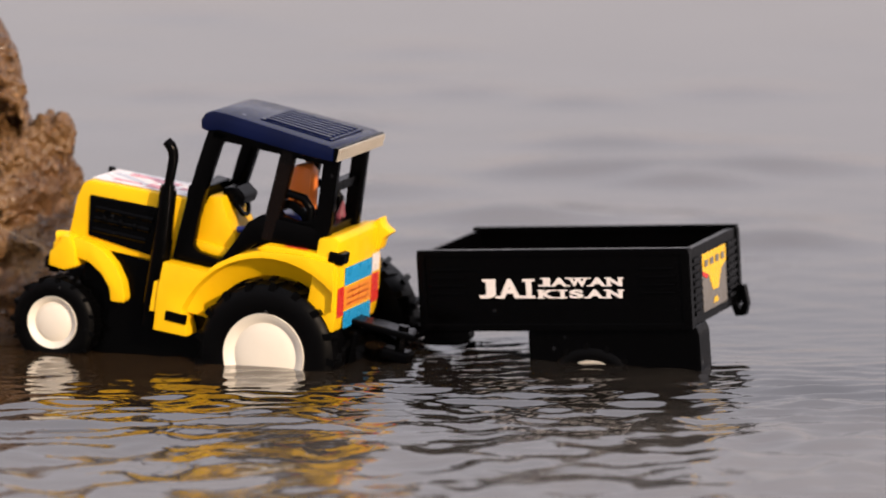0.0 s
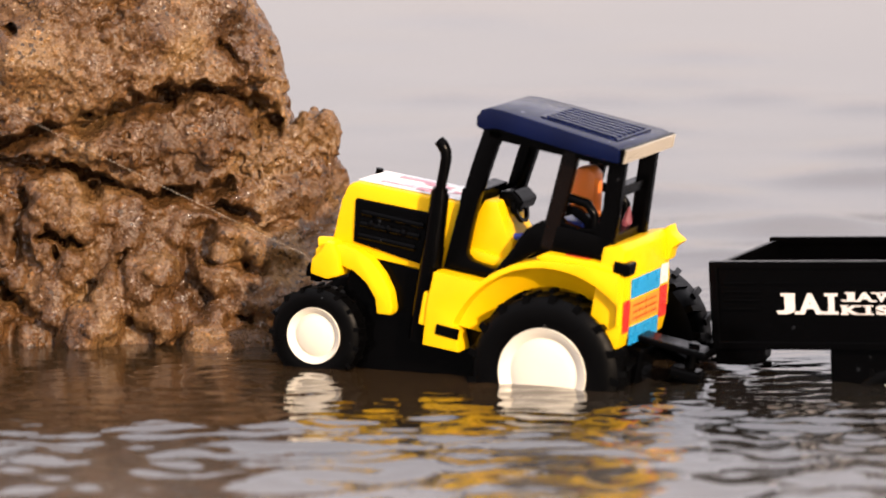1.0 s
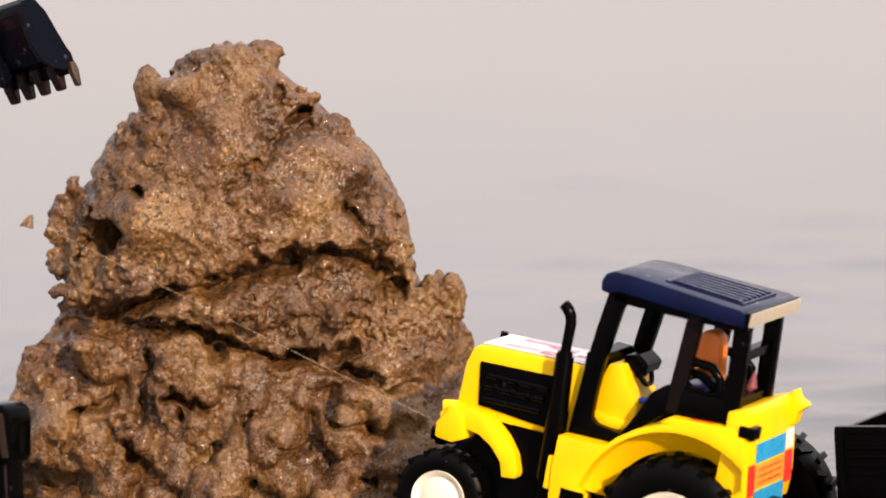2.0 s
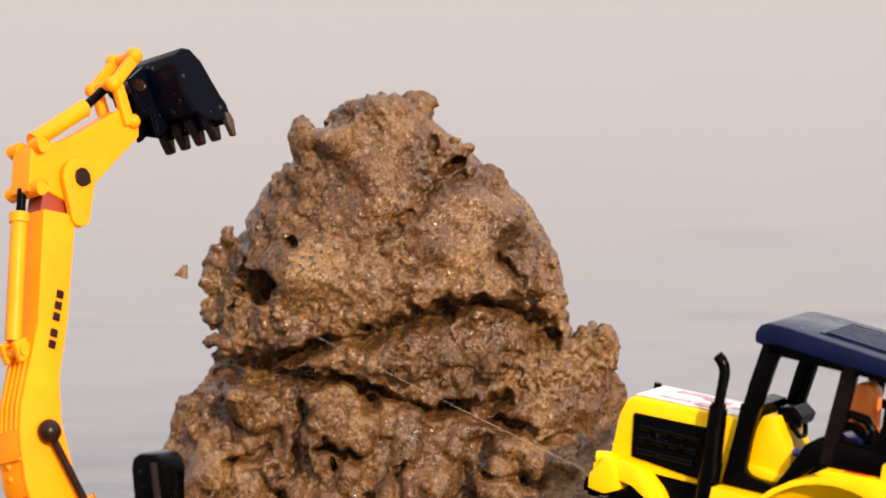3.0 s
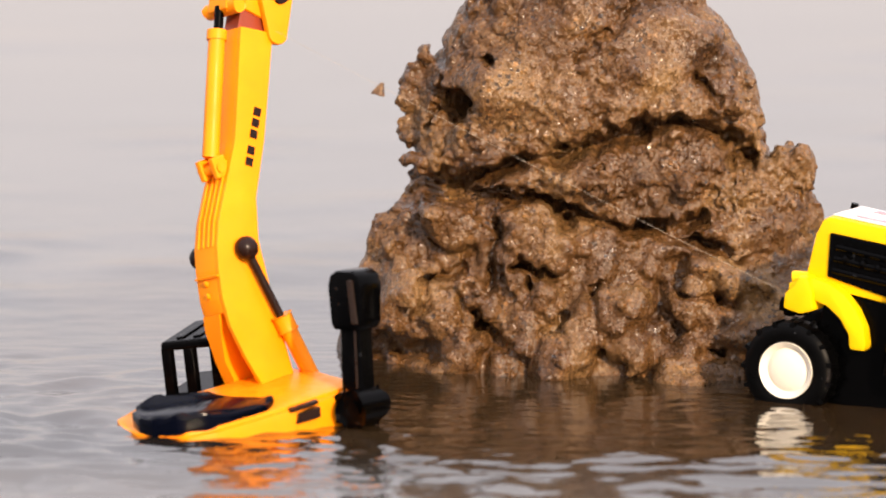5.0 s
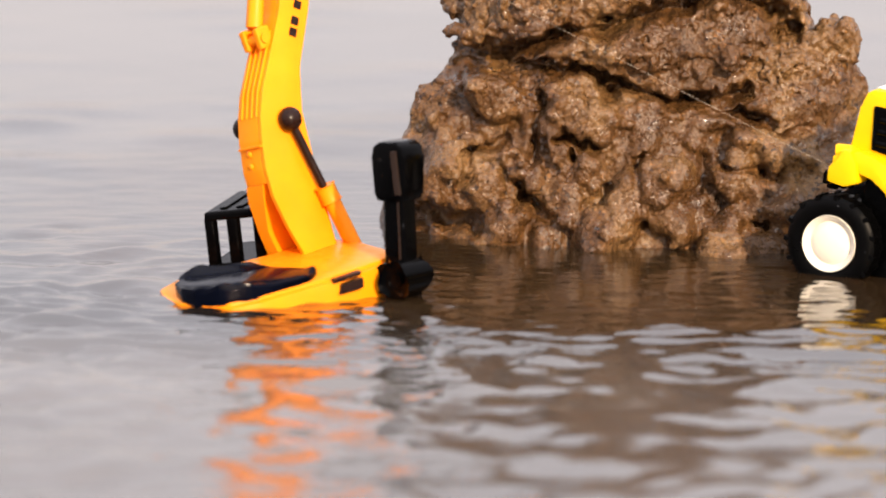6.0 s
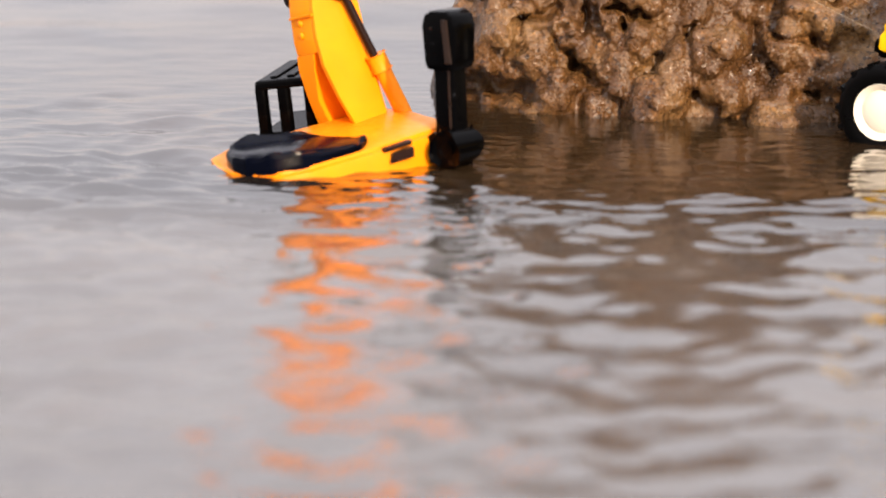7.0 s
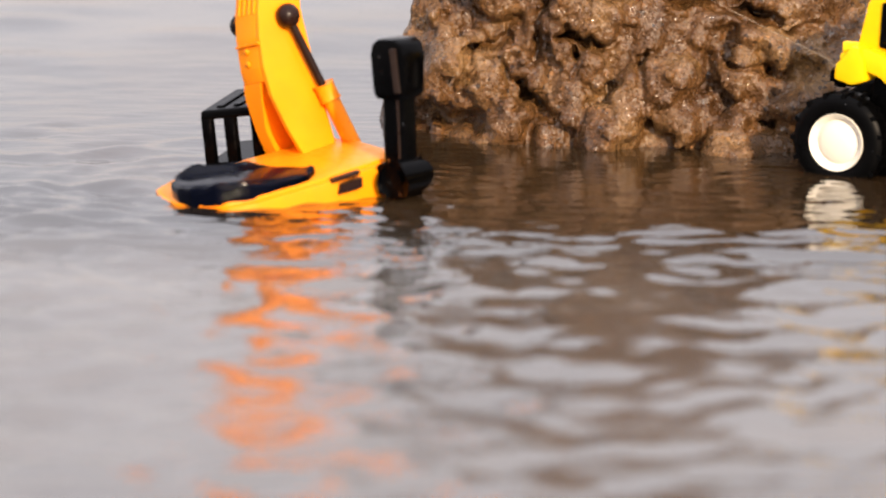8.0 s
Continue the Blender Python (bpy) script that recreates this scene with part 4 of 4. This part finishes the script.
def build_trolley():
    tl = thing("toy_trolley", pose(0.1349, 0.0209, 0.0462, 0, -3.7, -24.5),
               "black plastic toy trolley with white lettering, half sunk behind the tractor", "toy trailer")
    L, Wd, H = 125.5, 78, 35
    side_panels = []
    for y0, y1 in ((0, 2.6), (Wd - 2.6, Wd)):
        side_panels.append(part("side_panel", box(0, L, y0, y1, -H, 0, 0.5), BLACK, tl))
    near, far = side_panels
    part("front_panel", box(0.2, 2.8, 2.7, Wd - 2.7, -H, -0.2, 0.4), BLACK, tl)
    gate = part("tailgate", box(L - 2.6, L + 0.8, 2.7, Wd - 2.7, -H, -0.2, 0.4), BLACK, tl)
    part("bed", box(2.8, L - 2.8, 2.7, Wd - 2.7, -H, -H + 3, 0.3), BLACK, tl)
    for s, ya, yb in ((near, -1.2, 3.4), (far, Wd - 3.4, Wd + 1.2)):
        part("top_rail", box(-1.2, L + 1.2, ya, yb, -2.2, 0.9, 0.5), BLACK, s)
        part("bottom_rail", box(-0.6, L + 0.6, ya + 0.2, yb - 0.2, -H - 1, -H + 2.5, 0.5), BLACK, s)
        part("corner_post", box(-1.4, 2.4, ya, yb, -H - 0.8, -1.2, 0.5), BLACK, s)
        part("corner_post", box(L - 2.4, L + 1.6, ya, yb, -H - 0.8, -1.2, 0.5), BLACK, s)
        out = ya - 0.1 if s is near else yb - 1.2
        for k in range(4):
            z = -7.5 - k * 3.6
            part("side_rib", box(4.4, 21, out, out + 1.4, z - 1.2, z, 0.35), BLACK, s)
            part("side_rib", box(104, 120, out, out + 1.4, z - 1.2, z, 0.35), BLACK, s)
        part("belt_rib", box(22, 103, out + 0.4, out + 1.6, -8.6, -7.6, 0.3), BLACK, s)
    part("lettering", slab_word("JAI", 27.5, 8.8, (9.2, 11.6, 6.2)), PAPER_WHITE, near, "white letters JAI", at=Matrix.Translation((26.8, -0.12, -21.2)))
    part("lettering", slab_word("JAWAN", 40.5, 3.9, (6.6, 8.6, 10.2, 8.6, 8.2)), PAPER_WHITE, near, "white letters JAWAN", at=Matrix.Translation((55.2, -0.12, -15.9)))
    part("lettering", slab_word("KISAN", 40.5, 3.9, (9.0, 4.8, 7.4, 9.0, 8.6)), PAPER_WHITE, near, "white letters KISAN", at=Matrix.Translation((55.2, -0.12, -21.3)))
    # tailgate with ribs and sticker
    for y0, y1 in ((5, 17), (58, 72)):
        for k in range(8):
            z = -5 - k * 3.4
            part("gate_rib", box(L + 0.6, L + 2.0, y0, y1, z - 1.7, z, 0.4), BLACK, gate)
    stick = part("gate_sticker", prism([(L + 0.85, -31), (L + 0.85, -5), (L + 1.15, -5), (L + 1.15, -31)], 19, 56, 0), PAPER_GREY, gate, "yellow and grey sticker")

    def gate_mark(points, mat, lift):
        b = bmesh.new()
        for x in (L + lift, L + lift + 0.2):
            b.faces.new([b.verts.new((x, y, z)) for y, z in points])
        part("sticker_mark", b, mat, stick)
    gate_mark([(19, -5), (56, -5), (56, -12.5), (48, -15), (42, -23), (34, -23), (28, -15), (19, -12.5)], PAPER_YELLOW, 1.2)
    gate_mark([(19, -12.5), (28, -15), (25, -16.5), (19, -14.5)], PAPER_RED, 1.22)
    for k in range(4):
        gate_mark([(22 + k * 8.5, -11), (27 + k * 8.5, -11), (27 + k * 8.5, -8), (22 + k * 8.5, -8)], PAPER_GREY, 1.5)
    gate_mark([(34, -29), (42, -29), (40, -26.5), (36, -26.5)], PAPER_YELLOW, 1.2)
    part("rear_lug", prism([(L - 2, -27), (L + 4, -27), (L + 5.5, -36), (L + 4, -41), (L - 1, -41.5), (L - 3, -36), (L, -35.5), (L + 1.5, -38), (L + 2.5, -35), (L + 1, -31), (L - 2, -31)], Wd - 4, Wd + 1, 0.6), BLACK, tl)
    part("front_foot", prism([(-1, -42.5), (-1, -34), (21, -34), (21, -39.5), (18, -42.5)], 0.5, 9, 0.8), BLACK, tl)
    part("chassis_beam", box(58, 100, 22, Wd - 22, -60, -34, 0.8), BLACK, tl)
    for y0, y1 in ((3, 20), (Wd - 20, Wd - 3)):
        x0, x1 = (48, 129) if y0 < 10 else (58, 100)
        part("mudguard", prism([(x0, -64), (x0 + 0.6, -37), (x0 + 2, -34.5), (x1 - 2, -34.5), (x1 - 0.5, -38), (x1, -64)], y0, y1, 0.8), BLACK, tl)
    for y0, y1 in ((2, 18), (Wd - 2, Wd - 18)):
        add_wheel(tl, 77, y0, y1, -67, 25, 17.2, 15)
    part("axle", rod((77, 8, -67), (77, Wd - 8, -67), 4), BLACK, tl)
    part("drawbar", joined(bar((4, 20, -39), (-46, 37, -41), 5, 6, 0.8), bar((4, Wd - 20, -39), (-46, 41, -41), 5, 6, 0.8), box(-56, -42, 33, 45, -45, -38, 1.5)), BLACK, tl)
    part("drawbar_pin", rod((-50, 39, -48), (-50, 39, -32), 2.6), BLACK, tl)


build_trolley()

# ---------------------------------------------------------------- excavator


def build_excavator():
    base = pose(-0.245, -0.02, 0.0, 0, -9, 35)
    ex = thing("toy_excavator", base, "orange plastic toy excavator sunk to its deck, boom raised", "toy excavator")
    # the boom leans away from the deck's axes: its own axes relative to the deck
    upper = base.inverted() @ pose(-0.26276, -0.01419, 0.00229, -14.39, -13.0, 50.42)
    upper = Matrix.Translation(upper.translation * 1000) @ upper.to_3x3().to_4x4()
    # deck and body
    outline = [(34, -26), (0, -32), (-34, -33.5), (-48, -31), (-57, -23), (-62, -10), (-63, 4), (-58, 20), (-44, 30), (26, 32), (34, 28), (38, 12), (39, -12), (38, -21)]
    part("body", slab(outline, -32, 8.5, 3.4), ORANGE, ex, smooth=True)
    part("deck_rim", slab([(x * 0.93 - 1, y * 0.92) for x, y in outline], 7, 10.0, 1.6), ORANGE, ex, smooth=True)
    hatch = slab([(-58, -10), (-56, 0), (-50, 8), (-32, 11), (-14, 4), (-1, -20), (-9, -29), (-36, -31), (-49, -27), (-56, -19)], 8.5, 15.0, 2.2)
    bmesh.ops.subdivide_edges(hatch, edges=hatch.edges, cuts=4, use_grid_fill=True)
    for v in hatch.verts:
        if v.co.z > 12:
            v.co.z += 1.8 * noise.noise(v.co * 0.1) + 1.3 * noise.noise(v.co * 0.22) - 0.04 * (v.co.x + 30) + 2.4 * max(0, 1 - ((v.co.x + 42) / 14) ** 2) - (1.2 if v.co.x > -18 else 0)
    part("engine_cover", hatch, COVER, ex, "wet black lumpy engine cover", smooth=True)
    part("vent", prism([(-1, 7.6), (-0.4, 9.2), (12, 9.8), (11.5, 8.2)], -33.2, -29.8, 0.2), BROWN_BLACK, ex)
    part("vent", prism([(1, 2.4), (2.5, 6.4), (12.4, 6.9), (12, 2.8)], -33.2, -29.8, 0.2), BROWN_BLACK, ex)
    # cab
    cabm = base.inverted() @ pose(-0.2885, 0.010, 0.002, 0, -6, 4)
    cabm = Matrix.Translation(cabm.translation * 1000) @ cabm.to_3x3().to_4x4()

    def skewed(bm):
        for v in bm.verts:
            v.co.x += 0.42 * v.co.y
            v.co.z += 0.12 * v.co.y
        return bm
    cab = part("cab", skewed(box(0, 25, 0, 30, 19.5, 23.5, 1.2)), WET_BLACK, ex, "black cab with open windows", at=cabm)
    for x, w in ((1.8, 4.0), (11.2, 4.4), (22.5, 5.0)):
        part("cab_post", skewed(bar((x, 2, -8), (x, 2, 21), w, 3.6, 0.7)), WET_BLACK, cab, at=cabm)
    part("cab_post", skewed(bar((22.5, 28, -8), (22.5, 28, 21), 4, 3.6, 0.7)), WET_BLACK, cab, at=cabm)
    part("cab_sill", skewed(box(-0.5, 25.5, 0, 30, -12, 1.5, 0.8)), WET_BLACK, cab, at=cabm)
    for k in range(3):
        part("roof_rib", skewed(box(5 + k * 7, 8 + k * 7, 4, 27, 23.2, 24.2, 0.3)), WET_BLACK, cab, at=cabm)
    # boom
    boom_side = [(15, 36), (40.6, 36), (43.5, 58), (50, 75), (64.3, 95.7), (88, 136), (73, 143.5), (49.6, 100.4), (27, 72), (22, 63), (18.6, 54), (15.5, 42)]
    foot_side = [(21, -3), (37, -3), (39.5, 26), (40.6, 36), (15, 36), (14.5, 30), (16.5, 16)]

    def splayed(bm):
        for v in bm.verts:
            if v.co.y > 0 and v.co.z < 38:
                v.co.y += (38 - v.co.z) * 0.22 * min(1, v.co.y / 6)
        return bm
    def tapered(bm):
        for v in bm.verts:
            if v.co.y < 6.5:
                v.co.y -= max(0, v.co.z) / 36 * 6.5
        return bm
    boom = part("boom", prism(boom_side, -5.7, 8, 0.5), ORANGE, ex, smooth=True, at=upper)
    # the foot is hollow behind: two side plates and a front wall
    whole_side = foot_side[:3] + boom_side[1:] + [(15, 36), (14.5, 30), (16.5, 16)]
    part("boom_plate", prism(whole_side, -8, -5.6, 0.5), ORANGE, boom, smooth=True, at=upper)
    part("boom_plate", tapered(splayed(prism(foot_side, 3.6, 8, 0.0))), ORANGE, boom, smooth=True, at=upper)
    # deeper orange on the web paints in shade inside the hollow foot
    part("boom_web", prism([(29, -3), (36.5, -3), (39, 26), (40, 37), (31, 37)], -7.6, 7.6, 0.4), SHADED_ORANGE, boom, "inner wall in deeper orange that paints in the hollow's shade", at=upper)
    part("boom_seam", bar((17.4, -7.6, 51.6), (17.4, 7.6, 51.6), 1.3, 1.0, 0.2, (0, 0, 1)), ORANGE, boom, at=upper)
    for z, x in ((49, 17), (44, 15.7)):
        part("boom_stud", ball((x, 1.5, z), 1.5, 0.6, 1, 1, 10), ORANGE, boom, smooth=True, at=upper)
    for k in range(4):
        y = -5 + k * 3.3
        part("boom_ridge", bar((27, y, 72.6), (44, y, 94), 1.1, 0.9, 0.25), ORANGE, boom, at=upper)
        part("boom_ridge", bar((21.9, y, 63), (27, y, 72.6), 1.1, 0.9, 0.25), ORANGE, boom, at=upper)
    # rounded ear about the elbow pin, tapering to a lobe below it
    ear = [(95.5 + 8.6 * math.cos(radians(a)), 150 + 8.6 * math.sin(radians(a))) for a in range(-20, 200, 20)]
    ear += [(89.5 + 5.2 * math.cos(radians(a)), 135.5 + 5.2 * math.sin(radians(a))) for a in range(190, 330, 20)]
    # block fills the elbow gap; its dark red paints in the shade there
    part("elbow_block", prism([(73, 142.5), (88, 135), (94, 143), (80, 152)], -5, 5, 0.5), SHADED_RED_BROWN, boom, "block under the elbow, painted dark red as orange in shade", at=upper)
    for y in (-11, 11):
        part("boom_knob", joined(ball((33.6, y if y < 0 else 20.5, 57.5), 5.2, 1, 0.9, 1), rod((33.6, 0, 57.5), (33.6, y if y < 0 else 20.5, 57.5), 3.0)), BROWN_BLACK, boom, smooth=True, at=upper)
        lift = part("lift_cylinder", rod((39.2, y, 24), (43.5, y, -4), 3.5, n=16, r=0.6), ORANGE, boom, smooth=True, at=upper)
        part("cylinder_collar", rod((39.0, y, 26), (39.9, y, 19), 4.2, n=16, r=0.6), ORANGE, lift, smooth=True, at=upper)
        part("lift_rod", rod((33.8, y, 56), (39, y, 22), 1.7, n=12), BROWN_BLACK, lift, smooth=True, at=upper)
        part("elbow_pin", rod((96.9, y * 0.6, 150), (96.9, y * 0.98, 150), 4.0, n=20, r=0.6), BROWN_BLACK, boom, smooth=True, at=upper)
        part("boom_cheek", prism(ear, y * 0.73 - 1.6, y * 0.73 + 1.6, 0.7), ORANGE, boom, smooth=True, at=upper)
    # printed maker's mark: five letter-sized bars along the boom
    for k in (0.0, 1.0, 2.45, 3.45, 4.45):
        x, z = 51.5 + k * 2.9, 88.5 + k * 4.02
        part("text_bar", bar((x, -8.3, z), (x + 2.1, -8.3, z + 2.9), 3.6, 0.5, 0.1), BROWN_BLACK, boom, "dark printed mark", at=upper)
    # stick cylinder on top of the boom
    sc = part("stick_cylinder", joined(rod((40.5, 0, 97), (66, 0, 144), 3.6, n=18, r=0.5), rod((64.5, 0, 141.3), (66.5, 0, 145), 4.3, n=18)), ORANGE, ex, smooth=True, at=upper)
    part("stick_rod", rod((66, 0, 143), (72, 0, 154), 2.0, n=12), BLACK, sc, smooth=True, at=upper)
    part("cylinder_lug", joined(box(36, 43, -6, -3, 88, 97, 0.8), box(36, 43, 3, 6, 88, 97, 0.8), rod((39, -7, 92), (39, 7, 92), 2.2)), ORANGE, sc, at=upper)
    # stick
    stick = [(70, 153), (73, 149), (79, 150), (88, 142), (96, 142), (118, 150), (137, 157), (139, 162), (132, 171), (110, 168), (94, 167), (86, 170.5), (79, 169)]
    arm = part("stick", prism(stick, -6.5, 6.5, 0.9), ORANGE, ex, at=upper)
    for y in (-7.5, 7.5):
        part("stick_pin", joined(rod((74, y - 2.6, 152.5), (74, y + 2.6, 152.5), 3.4, n=16, r=0.8), rod((82.5, y - 2.6, 169), (82.5, y + 2.6, 169), 3.4, n=16, r=0.8)), ORANGE, arm, smooth=True, at=upper)
    part("stick_web", box(84, 90, -6, 6, 160, 170, 1.0), ORANGE, arm, at=upper)
    bc = part("bucket_cylinder", rod((86, 0, 171), (119, 0, 176.5), 3.7, n=18, r=0.5), ORANGE, ex, smooth=True, at=upper)
    part("bucket_rod", rod((118, 0, 176.4), (133, 0, 181), 2.1, n=12), BLACK, bc, smooth=True, at=upper)
    for y in (-7, 7):
        link = part("bucket_link", joined(bar((132, y, 181.5), (149, y, 189.5), 5.2, 3.8, 1.2), bar((133, y, 163), (134.5, y, 181), 5.2, 3.6, 1.2)), ORANGE, bc, at=upper)
        part("link_pin", joined(ball((149, y, 190), 3.7), ball((132.5, y, 182), 3.5), ball((136, y, 164), 3.2)), ORANGE, link, smooth=True, at=upper)
    part("link_pin", joined(rod((149, -8, 190), (149, 8, 190), 2.2), rod((133, -8, 182), (133, 8, 182), 2.2)), ORANGE, bc, at=upper)
    # bucket: curved shell open to the front and below, cheeks, teeth
    bucket_at = upper @ Matrix.Translation((-8.4, 0, 3.4))
    shell_o = [(167.5, 155), (165.5, 162), (165, 172), (166.5, 177), (169, 181.5), (173, 183.2), (177, 181.5), (180.8, 175), (182.5, 168), (184, 160), (186.6, 154), (186.4, 145.5)]
    shell_i = [(182.5, 145.8), (183.2, 155), (181, 162), (179.5, 169), (177.5, 174), (175, 179.5), (172.5, 181), (170, 179), (168.4, 175), (167.6, 168), (169.3, 156)]
    bucket = part("bucket", prism(shell_o + shell_i, -20, 21.5, 0.5), BUCKET_BLACK, ex, "wet black toothed bucket", smooth=True, at=bucket_at)
    cheek = [(168, 157), (166, 165), (166.5, 177), (170, 182.4), (175, 182.4), (180.3, 175), (182, 168), (185.6, 154), (185.4, 148), (180, 148), (173, 151)]
    for y in (-19.6, 21.1):
        part("bucket_cheek", prism(cheek, y - 0.8, y + 0.8, 0.4), BUCKET_BLACK, bucket, at=bucket_at)
    hang = [(157, 178), (167, 181), (168, 152), (162, 150), (163, 160), (157, 168)]
    br = part("bucket_bracket", joined(prism(hang, 0, 3, 0.6), prism(hang, 13, 16, 0.6), box(162, 167, 2, 14, 160, 178, 1.0)), BUCKET_BLACK, bucket, at=bucket_at)
    part("bracket_pin", joined(rod((160, -1, 174), (160, 17, 174), 3.0, n=16, r=0.6)), BROWN_BLACK, br, smooth=True, at=bucket_at)
    for k in range(4):
        y = -9.6 + k * 10.4
        part("tooth", prism([(181, 153), (186, 152), (186, 146), (184.4, 139.5), (182, 140), (181, 146)], y - 2.6, y + 2.6, 1.1), BROWN_BLACK, bucket, at=bucket_at)
    part("side_cutter", prism([(182.4, 151), (185.6, 150), (186.0, 146), (184.4, 139.2), (182.6, 140), (182, 146)], -22.0, -18.8, 1.0), CUTTER, bucket, "worn pale brown cutter", smooth=True, at=bucket_at)
    # side leg
    legm = base.inverted() @ pose(-0.2022, -0.030, 0.002, 0, -2.5, -32)
    legm = Matrix.Translation(legm.translation * 1000) @ legm.to_3x3().to_4x4()
    leg = part("support_leg", prism([(-5.6, -16), (-4.8, 42), (4.8, 42), (5.4, -16)], -4.6, 4.6, 1.3), WET_BLACK, ex, "black support leg", at=legm)
    part("leg_head", prism([(-8.6, 55), (-7.4, 59.5), (-4, 61.5), (4, 61.5), (7.4, 59.5), (8.6, 55), (7.6, 40), (6.2, 37), (-6.2, 37), (-7.6, 40)], -7.2, 7.2, 2.2), WET_BLACK, leg, smooth=True, at=legm)
    # thin brown bars paint the warm sheen along the leg's edges
    part("leg_edge_sheen", bar((5.2, -7.0, 40), (3.4, -7.0, 58), 3.2, 1.4, 0.6), SHEEN_BROWN, leg, at=legm)
    part("leg_line_sheen", bar((3.4, -4.6, -2), (3.0, -4.6, 38), 1.0, 0.8, 0.3), SHEEN_BROWN, leg, at=legm)
    part("leg_hub", joined(rod((-4.5, -6.0, 5.0), (-4.5, 6, 5.0), 6.4, n=30, r=2.4), rod((3.4, -8.0, 5.6), (3.4, 4, 5.6), 7.8, n=32, r=2.4), rod((3.4, -8.6, 5.6), (3.4, -7, 5.6), 3.2, n=20, r=0.4)), WET_BLACK, leg, smooth=True, at=legm)


build_excavator()

# ---------------------------------------------------------------- tow string with a crumb of sand on it
HOOK, ELBOW = Vector((-0.0335, 0.048, 0.0455)), Vector((-0.2375, -0.015, 0.1585))


def build_string():
    pts = []
    for k in range(41):
        t = k / 40
        p = HOOK.lerp(ELBOW, t)
        pts.append((p - Vector((0, 0, 0.001 * 4 * t * (1 - t)))) * 1000)
    ob = part("tow_string", tube(pts, 0.07, 6), STRING, None, smooth=True)
    tagged(ob, "thin pale string stretched between tractor nose and excavator boom", "string")
    c = Vector(pts[32]) - Vector((0, 0, 1.5))
    crumb = rod(c - Vector((0.6, 0, 2.0)), c + Vector((0.8, 0, 2.8)), 3.1, 0.6, 11, 0.4)
    for v in crumb.verts:
        v.co = c + (v.co - c) * (1 + 0.4 * noise.noise((v.co - c) * 0.6))
    ob = part("sand_crumb", crumb, SAND, None, smooth=True)
    tagged(ob, "small crumb of wet sand clinging to the string", "sand")


build_string()
